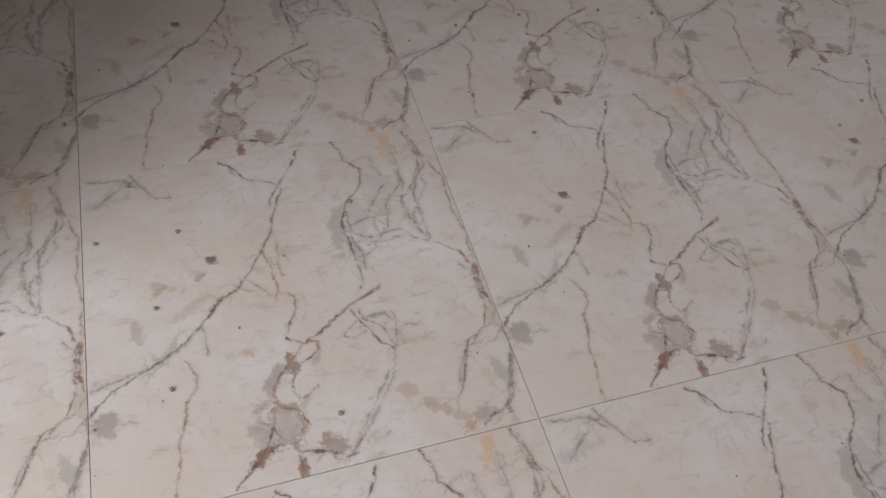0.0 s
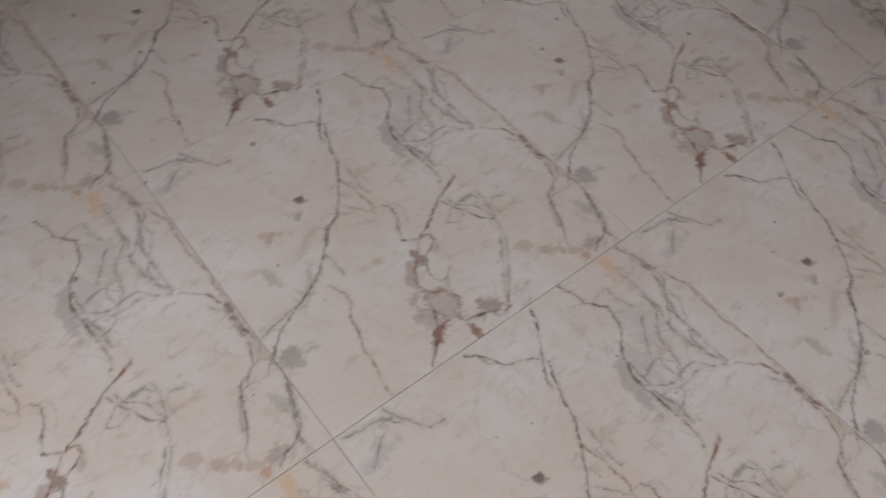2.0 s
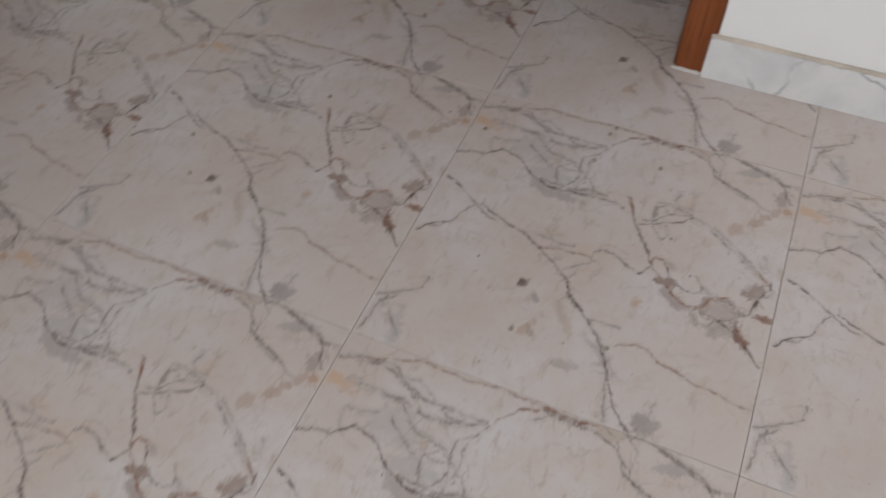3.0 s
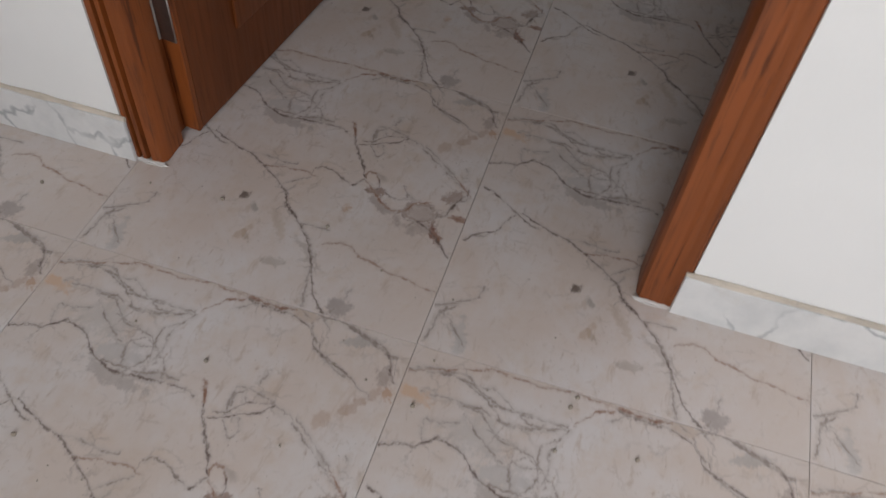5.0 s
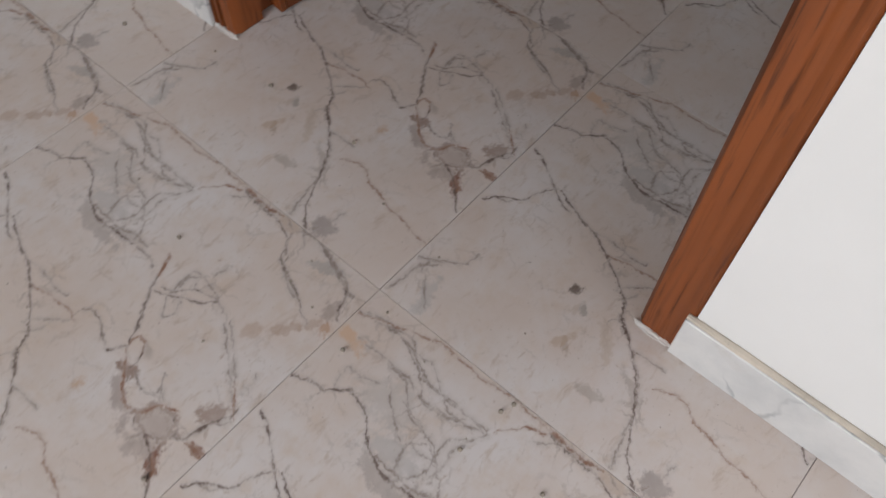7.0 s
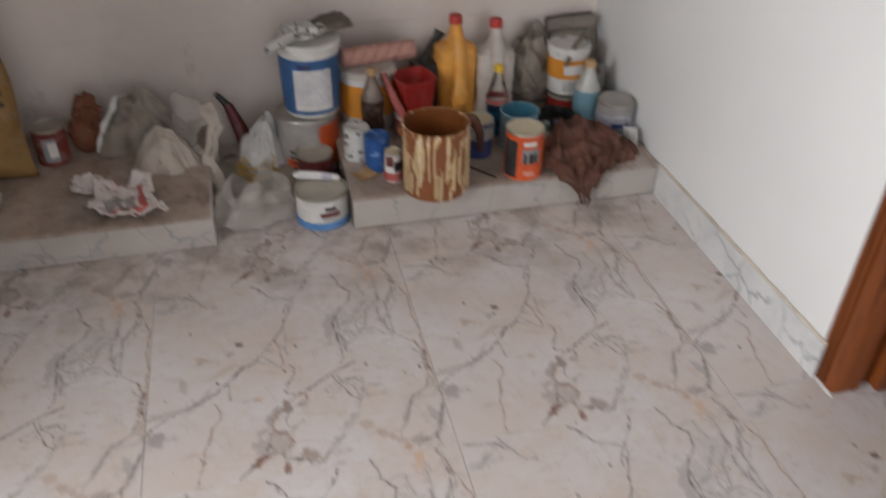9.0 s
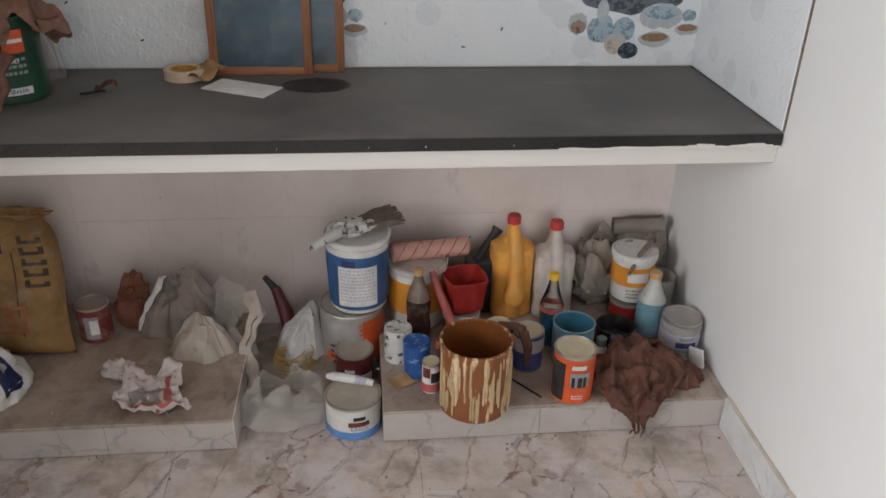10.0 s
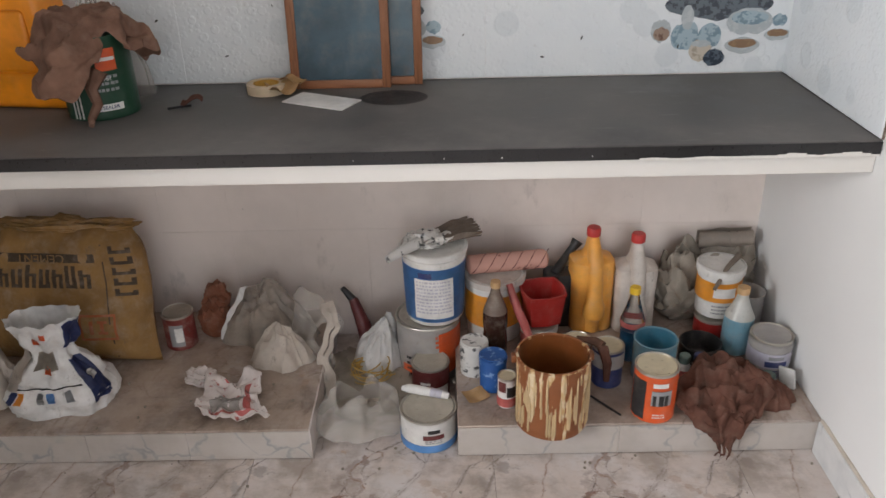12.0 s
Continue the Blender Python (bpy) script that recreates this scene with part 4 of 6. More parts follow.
# ---- kitchen counter ----
CT, CF = 0.805, 1.02
counter = thing("worktop", 0, 0, 0, "black granite worktop, dusty grey, paint-smeared front edge", "counter")
part("granite_top", box(-1.119, WX - 0.002, CF, BY - 0.008, CT - 0.032, CT, 0.003, 2), "granite", counter)
part("white_slab", box(-1.119, WX - 0.001, CF + 0.012, BY - 0.009, CT - 0.077, CT - 0.0325, 0.004, 2), "slab", counter, "white painted slab under the granite")
part("polished_edge", box(-1.119, WX - 0.002, CF - 0.0025, CF + 0.001, CT - 0.0315, CT - 0.0025, 0.0012, 1), "edge", counter, "black polished front edge")
bm = bmesh.new()
for i in range(26):
    t = i / 25
    x = 0.72 + 0.48 * t
    hgt = 0.003 + 0.009 * max(0, noise.noise((x * 17, 2, 0)) + 0.35) * (0.3 + t)
    box(x - 0.0105, x + 0.0105, CF - 0.0042, CF + 0.002, CT - 0.0325, CT - 0.0325 + hgt, bm=bm)
tagged(part("paint_smear", bm, "slab", counter, "white paint smeared along the edge", smooth=False), kind="stuff")
bm = bmesh.new()
for x, w in ((0.11, 0.0015), (0.30, 0.0015), (0.42, 0.003), (0.61, 0.0015)):
    box(x, x + w, CF - 0.0034, CF + 0.001, CT - 0.022, CT - 0.022 + min(0.3 * w, 0.003) + 0.002, bm=bm)
tagged(part("paint_flecks", bm, "paper", counter, "white paint flecks", smooth=False), kind="stuff")
bm = bmesh.new()
bmesh.ops.create_circle(bm, cap_ends=True, segments=40, radius=0.085)
for v in bm.verts:
    v.co = Vector((0.178 + v.co.x, 1.40 + v.co.y * 0.75, CT + 0.0006))
part("ring_stain", bm, "black", counter, "dark round stain")

# raised marble-tiled plinths under the counter
PH, PF = 0.096, 0.992
for nm, x0, x1 in (("plinth_1", -1.119, -0.046), ("plinth_2", 0.321, WX - 0.001)):
    pl = structure(nm, box(x0, x1, PF + 0.006, BY - 0.011, 0.0, PH - 0.008), "grout", "low plinth tiled with beige marble-print tile")
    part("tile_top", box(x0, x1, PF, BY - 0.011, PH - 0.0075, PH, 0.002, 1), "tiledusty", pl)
    cuts = [x0] + ([-0.6, -0.35] if nm == "plinth_1" else [0.72, 1.02]) + [x1]
    for a, c in zip(cuts, cuts[1:]):
        bm = box(a + 0.0002, c - 0.0002, -0.004, 0.003, 0.0, PH - 0.012, 0.001, 1)
        ob = part("riser_tile", bm, "riser", pl)
        ob.location = (0, PF + 0.0055, 0.003)
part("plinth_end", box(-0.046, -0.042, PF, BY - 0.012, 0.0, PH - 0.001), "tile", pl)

# small wall tiles under the counter, and relief tiles above it
tiles_low = structure("wall_tiles_low", box(LX, WX, BY - 0.0062, BY - 0.0005, 0.0, CT - 0.078), "glazed", "dusty white glazed wall tiles under the counter")
W0, H0 = 0.2, 0.3
me_w = None
xs = 0.07 - 11 * W0
for i in range(17):
    for j in range(3):
        z0 = 0.065 + (j - 1) * H0 + H0
        x0 = xs + i * W0
        if x0 + W0 < -1.5 or x0 > WX:
            continue
        if me_w is None:
            ob = part("tile", box(0.0001, W0 - 0.0001, 0, 0.006, 0.0002, H0 - 0.0002, 0.0003, 1), "glazed", tiles_low, smooth=False)
            me_w = ob.data
        else:
            ob = new("tile", me_w)
            ob.parent = tiles_low
        ob.location = (x0, BY - 0.010 + 0.0002 * noise.noise((i * 3.3, j * 5.1, 0)), z0 - H0)
tiles_up = structure("wall_tiles_upper", box(LX, WX, BY - 0.006, BY - 0.0005, CT, 2.1), "glazed", "white relief wall tiles above the counter")
me_u = None
for i in range(-7, 3):
    for j in range(2):
        if me_u is None:
            ob = part("tile", box(0.0002, 0.3998, 0, 0.006, 0.0002, 0.5998, 0.0004, 1), "bubble", tiles_up, smooth=False)
            me_u = ob.data
        else:
            ob = new("tile", me_u)
            ob.parent = tiles_up
        ob.location = (0.014 + i * 0.4, BY - 0.0085, CT + 0.002 + j * 0.6)
tiles_side = structure("wall_tiles_side", box(WX - 0.004, WX - 0.0005, CF, BY - 0.009, CT + 0.001, 2.0), "grout", "white relief tiles on the side wall over the counter")
for j in range(2):
    part("tile", box(WX - 0.0075, WX - 0.003, CF + 0.004, BY - 0.009, CT + 0.002 + j * 0.6, CT + 0.601 + j * 0.6, 0.0008, 1), "bubble", tiles_side, smooth=False)

# ---- floor tiles, each a piece of its own ----
me_t = None
for i in range(-3, 6):
    for j in range(-4, 4):
        if i > 2 and not -3 <= j <= 2:
            continue
        if me_t is None:
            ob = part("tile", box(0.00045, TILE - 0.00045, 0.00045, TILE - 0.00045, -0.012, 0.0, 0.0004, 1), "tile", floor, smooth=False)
            me_t = ob.data
        else:
            ob = new("tile", me_t)
            ob.parent = floor
        ob.location = (0.408 + (i - 1) * TILE, -0.388 + j * TILE, 0.0004 * noise.noise((i * 2.7, j * 3.9, 1)))

# ---- things under the counter ----
def tin_can(name, x, y, z, r, h, body, label, lid="tin", bands=(), rz=0, rim=True, lidlabel="", open_in=None, taper=0.0, group=""):
    """A round can or pot: wall with beads, rim, lid or open inside, and label bands (z0, z1, a0, a1, material, proud)."""
    t = thing(name, x, y, z, label, "can" if "can" in name or "tin" in name else "pot", rz=rz, group=group)
    rt, rb = r, r * (1 - taper)
    prof = [(0, 0.0), (rb * 0.95, 0.0), (rb * 0.99, 0.002), (rb, 0.005)]
    for k in (0.1, 0.5, 0.88):
        zz = h * k
        rr = rb + (rt - rb) * k
        prof += [(rr * 0.992, zz - 0.003), (rr * 0.985, zz), (rr * 0.992, zz + 0.003)]
    if open_in:
        prof += [(rt, h - 0.004), (rt * 1.02, h - 0.002), (rt * 1.02, h), (rt * 0.96, h + 0.001), (rt * 0.95, h - 0.004), (rb * 0.93, h * 0.22), (rb * 0.5, h * 0.20), (0, h * 0.20)]
        part("body", lathe(prof, 40, wob=0.012, seed=x * 9), body, t)
        part("inside_paint", lathe([(rt * 0.925, h - 0.004), (rb * 0.905, h * 0.24), (0, h * 0.222), (0, h * 0.22), (rb * 0.909, h * 0.238), (rt * 0.930, h - 0.004)], 40), open_in, t, "paint-coated inside")
    else:
        prof += [(rt * 0.995, h - 0.004), (rt * 0.99, h - 0.001), (0, h - 0.001)]
        part("body", lathe(prof, 40, wob=0.006, seed=x * 9), body, t)
        if rim:
            part("rim", lathe([(rt * 0.90, h - 0.002), (rt * 1.012, h - 0.003), (rt * 1.025, h), (rt * 1.01, h + 0.003), (rt * 0.97, h + 0.0035), (rt * 0.93, h + 0.001), (rt * 0.90, h - 0.002)], 40), "tin", t, "bright rolled rim")
        part("lid", lathe([(0, h - 0.0005), (rt * 0.905, h - 0.0005), (rt * 0.905, h + 0.0018), (rt * 0.87, h + 0.0025), (rt * 0.80, h - 0.0002 + 0.001), (rt * 0.4, h + 0.0013), (0, h + 0.0013)], 40, wob=0.004), lid, t, lidlabel)
    for i, (z0, z1, a0, a1, m, proud) in enumerate(bands):
        rr = rb + (rt - rb) * (z0 + z1) / 2 / h
        part("label_band" if a1 - a0 > 200 else "label_print", arc(rr * 1.0 + 0.0004 + proud * 0.0006, z0, z1, a0, a1, 40 if a1 - a0 > 90 else 12, thick=0.0008), m, t)
    return t


def lines_of_print(t, r, z0, z1, a0, a1, rows, m, seed=0):
    """Small unreadable print as short bars."""
    rnd = random.Random(seed)
    bm = bmesh.new()
    for i in range(rows):
        zz = z1 - (z1 - z0) * (i + 0.5) / rows
        a = a0
        while a < a1 - 3:
            w = rnd.uniform(2, 7)
            arc(r, zz, zz + (z1 - z0) / rows * 0.45, a, min(a + w, a1), 2, bm=bm, thick=0.0006)
            a += w + rnd.uniform(1, 3)
    tagged(part("small_print", bm, m, t, smooth=False), kind="stuff")


grey = tin_can("paint_can", 0.244, 1.380, 0.0, 0.090, 0.182, "grey", "large grey and orange paint can on the floor", bands=[(0.03, 0.165, -70, 20, "vermilion", 1), (0.01, 0.06, -140, -70, "vermilion", 1)])
lines_of_print(grey, 0.0925, 0.115, 0.16, -76, -50, 3, "vermilion", 3)
lines_of_print(grey, 0.0920, 0.02, 0.09, -130, -84, 4, "black", 4)

bb = thing("plastic_bucket", 0.266, 1.385, 0.1865, "white plastic paint bucket with a blue label, on a paint can", "bucket", rz=4)
part("body", lathe([(0, 0), (0.078, 0), (0.080, 0.004), (0.087, 0.19), (0.0905, 0.192), (0.0905, 0.197), (0.0875, 0.199), (0.0865, 0.207), (0.085, 0.207), (0.08, 0.19), (0, 0.19)], 44), "white", bb)
part("lid", lathe([(0, 0.2075), (0.086, 0.2075), (0.091, 0.205), (0.0935, 0.206), (0.0935, 0.215), (0.089, 0.218), (0.085, 0.213), (0, 0.2125)], 44), "white", bb, "dusty white lid")
bm = bmesh.new()
rows = []
for k in range(2):
    zz, rr = (0.012, 0.0811) if k == 0 else (0.178, 0.0872)
    rows.append([bm.verts.new((rr * math.cos(2 * math.pi * i / 48), rr * math.sin(2 * math.pi * i / 48), zz)) for i in range(48)])
for i in range(48):
    bm.faces.new((rows[0][i], rows[0][(i + 1) % 48], rows[1][(i + 1) % 48], rows[1][i]))
bmesh.ops.solidify(bm, geom=bm.faces[:], thickness=0.0006)
part("label_wrap", bm, "blue", bb)
lab = part("text_panel", arc(0.0868, 0.028, 0.148, -130, -58, 18, thick=0.0014), "paper", bb, "white text panel")
part("logo_block", arc(0.0885, 0.152, 0.168, -122, -98, 8), "navy", bb)
lines_of_print(bb, 0.0886, 0.04, 0.143, -126, -62, 10, "lilac", 8)

tin_can("paint_can", 0.251, 1.258, 0.0, 0.052, 0.104, "maroon", "small dark red paint can with white lid", lid="putty", bands=[(0.02, 0.05, -80, -30, "paper", 1), (0.055, 0.085, -150, -30, "maroon", 1), (0.06, 0.068, -120, -90, "paper", 2)])
ac = tin_can("putty_can", 0.247, 1.075, 0.0, 0.072, 0.094, "white", "low white and blue putty can with a dried grey lid", lid="putty", bands=[(0.004, 0.026, -269, 90, "blue", 1)])
part("brand_mark", arc(0.0735, 0.045, 0.058, -100, -58, 8), "maroon", ac)
part("brand_mark", arc(0.0735, 0.064, 0.074, -90, -66, 6), "black", ac)
lines_of_print(ac, 0.0735, 0.030, 0.042, -96, -62, 2, "greyink", 5)
tb = thing("glue_tube", 0.239, 1.117, 0.0985, "squeezed white tube lying on the putty can", "tube", rz=-14)
bm = tube([(-0.062, 0, 0.012), (-0.045, 0, 0.014), (0.0, 0, 0.012), (0.05, 0, 0.008), (0.062, 0, 0.006)], [0.006, 0.012, 0.012, 0.010, 0.009], 12)
part("tube_body", bm, "paper", tb)
part("print_band", tube([(0.015, 0, 0.0115), (0.045, 0, 0.0085)], [0.0122, 0.0108], 12, ends=False), "lilac", tb)

tin_can("paint_pot", 0.370, 1.225, PH, 0.038, 0.095, "speckled", "white pot crusted with dark paint specks", lid="speckled", rim=False)
tin_can("paint_pot", 0.416, 1.152, PH, 0.037, 0.100, "bluepot", "blue plastic pot crusted with paint", lid="bluepot", rim=False, taper=0.1)
tin_can("small_can", 0.447, 1.080, PH, 0.0235, 0.085, "paper", "small pink, white and black paint can", lid="cream", bands=[(0.005, 0.03, -269, 90, "pinkred", 1), (0.035, 0.065, -95, -20, "black", 1), (0.05, 0.08, -150, -100, "maroon", 1)])

sp = tin_can("open_bucket", 0.551, 1.018, PH, 0.088, 0.194, "splat", "open brown bucket with thick cream paint runs", open_in="brownin")
bm = bmesh.new()
rnd = random.Random(4)
for i in range(46):
    a = radians(rnd.uniform(-175, -5))
    z1 = rnd.uniform(0.07, 0.185)
    z0 = z1 - rnd.uniform(0.03, 0.14)
    rr = 0.0885
    tube([(rr * math.cos(a), rr * math.sin(a), z) for z in (z1, z1 - 0.01, max(z0, 0.012) + 0.008, max(z0, 0.012))], [0.0008, 0.0024, 0.003, 0.0016], 6, bm=bm)
tagged(part("paint_run", bm, "runs", sp, "raised cream paint runs"), kind="stuff")
for a in (10, 172):
    part("handle_lug", box(-0.006, 0.006, -0.01, 0.01, 0.165, 0.185, 0.003, 2), "brownin", sp).location = (0.094 * math.cos(radians(a)), 0.094 * math.sin(radians(a)), 0)


def bottle(name, x, y, z, r, hs, h, body, cap, label, rcap=0.014, waist=True, wet=None, wetmat="bluedeep", top=None):
    t = thing(name, x, y, z, label, "bottle")
    w = 0.92 if waist else 1.0
    prof = [(0, 0.002), (r * 0.7, 0.0), (r * 0.95, 0.008), (r, 0.02), (r, hs * 0.35), (r * w, hs * 0.5), (r, hs * 0.66), (r * 0.98, hs * 0.85), (r * 0.75, hs), (rcap * 1.05, h - 0.035), (rcap * 0.9, h - 0.02), (rcap * 0.9, h - 0.002), (0, h - 0.002)]
    if top:
        part("bottle_body", lathe(prof[:8] + [(0, hs * 0.85)], 28), body, t)
        part("empty_neck", lathe([(0, hs * 0.851)] + [(r * 0.98, hs * 0.851)] + prof[8:], 28), top, t, "empty cloudy upper part")
    else:
        part("bottle_body", lathe(prof, 28), body, t)
    if wet:
        part("liquid", lathe([(0, 0.004), (r * 0.93, 0.01), (r * 0.96, 0.02), (r * 0.95, wet), (0, wet)], 28), wetmat, t)
    part("cap", lathe([(0, h), (rcap, h), (rcap * 1.05, h - 0.004), (rcap * 1.05, h - 0.018), (rcap * 0.8, h - 0.019), (0, h - 0.019)], 18), cap, t)
    return t


bottle("drink_bottle", 0.430, 1.295, PH, 0.034, 0.17, 0.236, "cola", "tan", "dark brown drink bottle with a tan cap", 0.013, top="smoky")
pb = bottle("drink_bottle", 0.797, 1.268, PH, 0.032, 0.155, 0.225, "clear", "yellow", "clear water bottle with yellow cap and blue liquid", 0.0135, wet=0.10)
part("label_wrap", lathe([(0.0328, 0.112), (0.0332, 0.112), (0.0332, 0.128), (0.0328, 0.128), (0.0328, 0.112)], 28), "pinkred", pb)
bottle("solvent_bottle", 1.094, 1.295, PH, 0.040, 0.135, 0.203, "bluewater", "tan", "cloudy bottle of pale blue liquid with tan cap", 0.016, waist=False, top="cloudy")

ob_ = tin_can("plastic_bucket", 0.435, 1.425, PH, 0.084, 0.192, "white", "white bucket with an orange label, behind a bottle", lid="jugwhite", rim=False, bands=[(0.055, 0.155, -269, 90, "orange", 1), (0.09, 0.13, -100, -70, "paper", 2)], taper=0.08)
part("lid_skirt", lathe([(0.085, 0.177), (0.0885, 0.177), (0.0885, 0.194), (0.085, 0.196), (0.085, 0.177)], 40), "jugwhite", ob_)
rl = thing("roller_sleeve", 0.470, 1.42, PH + 0.1985, "pink paint roller sleeve with dark streaks lying on a bucket lid", "paint roller", rz=8)
bm = bmesh.new()
rows = []
for i in range(31):
    xx = -0.115 + 0.23 * i / 30
    end = min(1, (0.115 - abs(xx)) / 0.012 + 0.62)
    rows.append([bm.verts.new((xx, 0.027 * end * math.cos(k * math.pi / 12) * (1 + 0.08 * noise.noise((xx * 60, k * 0.9, 3))), 0.0285 + 0.027 * end * math.sin(k * math.pi / 12) * (1 + 0.08 * noise.noise((xx * 60, k * 0.9, 3))))) for k in range(24)])
for u, v in zip(rows, rows[1:]):
    for k in range(24):
        bm.faces.new((u[k], u[(k + 1) % 24], v[(k + 1) % 24], v[k]))
bm.faces.new(rows[0]), bm.faces.new(rows[-1])
part("nap", bm, "pink", rl)
bm = bmesh.new()
for s in range(6):
    tube([(-0.105 + s * 0.036 + i * 0.005, 0.0272 * math.cos(3.9 - i * 0.28), 0.0285 + 0.0272 * math.sin(3.9 - i * 0.28)) for i in range(10)], [0.0008 + 0.0009 * ((i * 7 + s * 3) % 4) / 3 for i in range(10)], 5, bm=bm)
tagged(part("dark_streak", bm, "maroon", rl, "dark dried streaks"), kind="stuff")

tin_can("paint_can", 0.556, 1.345, PH, 0.052, 0.078, "pinkred", "red and white paint can under a red tub", lid="tin", bands=[(0.055, 0.075, -269, 90, "white", 1)])
rt = thing("red_tub", 0.563, 1.352, PH + 0.0825, "square red plastic tub with dark red paint, on a can", "tub", rz=12)
bm = bmesh.new()
rows = []
for half, z in ((0.048, 0), (0.058, 0.088), (0.061, 0.09), (0.061, 0.096), (0.055, 0.096), (0.045, 0.03)):
    row = []
    for i in range(32):
        a = 2 * math.pi * i / 32
        k = half / max(abs(math.cos(a)), abs(math.sin(a))) ** 0.55
        row.append(bm.verts.new((k * math.cos(a), k * math.sin(a), z)))
    rows.append(row)
for u, v in zip(rows, rows[1:]):
    for i in range(32):
        bm.faces.new((u[i], u[(i + 1) % 32], v[(i + 1) % 32], v[i]))
bm.faces.new(rows[0]), bm.faces.new(rows[-1])
part("tub_body", bm, "red", rt)
hb = thing("paint_roller", 0.478, 1.30, PH + 0.06, "pink-red plastic roller handle leaning on a tub", "paint roller")
part("handle", tube([(0.045, -0.03, 0.01), (0.03, -0.01, 0.045), (0.005, 0.02, 0.10), (-0.008, 0.04, 0.14)], [0.010, 0.013, 0.012, 0.009], 12), "pinkred", hb)
part("grip_end", lathe([(0, 0), (0.014, 0.002), (0.015, 0.012), (0.010, 0.016), (0, 0.016)], 14), "pinkred", hb).location = (0.045, -0.032, 0.0)
bk = thing("paint_brush", 0.655, 1.46, PH, "black-handled paint brush leaning against the wall", "brush")
part("handle", tube([(-0.045, -0.01, 0.17), (-0.015, 0.015, 0.205), (0.012, 0.03, 0.235), (0.022, 0.035, 0.25)], [0.016, 0.012, 0.013, 0.018], 10), "black", bk)
part("bristles", box(-0.075, 0.02, -0.035, 0.035, 0.0, 0.175, 0.012), "black", bk)


def jug(name, x, y, z, w, d, hs, h, body, label, rz=0):
    """A flat-sided can with sloped shoulders, a rib down its front, a neck and a screw cap."""
    t = thing(name, x, y, z, label, "jerry can", rz=rz)
    bm = bmesh.new()
    rows = []
    for kx, ky, zz in ((0.88, 0.85, 0.0), (0.98, 0.97, 0.008), (1, 1, 0.02), (0.97, 0.98, hs * 0.45), (1, 1, hs * 0.93), (0.97, 0.94, hs * 0.985), (0.86, 0.82, hs), (0.45, 0.55, hs + 0.012), (0.32, 0.42, h - 0.05), (0.28, 0.36, h - 0.03), (0.22, 0.32, h - 0.012)):
        row = []
        for i in range(28):
            a = 2 * math.pi * i / 28
            c_, s_ = math.cos(a), math.sin(a)
            row.append(bm.verts.new((w * kx * math.copysign(abs(c_) ** 0.55, c_), d * ky * math.copysign(abs(s_) ** 0.55, s_), zz)))
        rows.append(row)
    for u, v in zip(rows, rows[1:]):
        for i in range(28):
            bm.faces.new((u[i], u[(i + 1) % 28], v[(i + 1) % 28], v[i]))
    bm.faces.new(rows[0]), bm.faces.new(rows[-1])
    part("jug_body", bm, body, t)
    part("front_grip", tube([(0, -d * 0.88, 0.012), (0, -d * 0.92, hs * 0.22), (0, -d - 0.002, hs * 0.30), (0, -d - 0.002, hs * 0.42), (0, -d * 0.92, hs * 0.50), (0, -d * 0.9, hs * 0.75), (0, -d * 0.75, hs), (0, -d * 0.4, hs + 0.03), (0, -d * 0.1, h - 0.02)], [0.020, 0.021, 0.031, 0.031, 0.025, 0.024, 0.023, 0.020, 0.015], 14), body, t)
    part("cap", lathe([(0, h + 0.012), (0.017, h + 0.012), (0.0195, h + 0.008), (0.0195, h - 0.012), (0.015, h - 0.013), (0, h - 0.013)], 20), "redcap", t, "red screw cap")
    return t


jug("jerry_can", 0.712, 1.445, PH, 0.062, 0.052, 0.225, 0.305, "jugorange", "orange plastic jerry can with red cap, on the plinth", 4)
jug("jerry_can", 0.835, 1.435, PH, 0.060, 0.052, 0.205, 0.288, "jugwhite", "cloudy white plastic jerry can with red cap", -3)

tin_can("paint_can", 0.645, 1.230, PH, 0.037, 0.090, "grey", "grey paint can with a cream lid", lid="cream", bands=[(0.01, 0.08, -269, 90, "maroon", 1)])
tin_can("paint_can", 0.716, 1.170, PH, 0.040, 0.11, "navy", "dark blue paint can with cream lid", lid="cream", bands=[(0.06, 0.10, -269, 90, "grey", 1)])
br = thing("paint_brush", 0.69, 1.161, PH + 0.1135, "brown paint-caked brush hanging over a can lid", "brush", rz=-20)
part("handle", tube([(-0.06, 0.0, 0.014), (-0.01, 0, 0.012), (0.01, -0.01, 0.008)], [0.006, 0.011, 0.013], 10), "cloth2", br)
part("bristles", tube([(0.01, -0.012, 0.006), (0.028, -0.04, -0.02), (0.03, -0.046, -0.07)], [0.014, 0.012, 0.008], 8), "cloth", br)
tin_can("open_pot", 0.842, 1.190, PH, 0.056, 0.117, "bluewater", "open teal-painted pot with a grey rim", open_in="teal")
ap = tin_can("paint_can", 0.807, 1.040, PH, 0.053, 0.138, "vermilion", "vermilion paint can with a cream lid and arch picture", lid="cream", bands=[(0.01, 0.12, -175, -128, "black", 1)])
pic = part("arch_picture", arc(0.0545, 0.055, 0.098, -112, -60, 10), "greyink", ap)
for a0 in (-108, -93, -78):
    part("arch_opening", arc(0.0562, 0.056, 0.086, a0, a0 + (12 if a0 == -93 else 8), 4), "black", ap)
part("brand_mark", arc(0.0545, 0.108, 0.120, -110, -72, 8), "paper", ap)
lines_of_print(ap, 0.0545, 0.015, 0.03, -105, -70, 2, "paper", 6)
lines_of_print(ap, 0.046, 0.1432, 0.1438, -110, -60, 1, "black", 7)

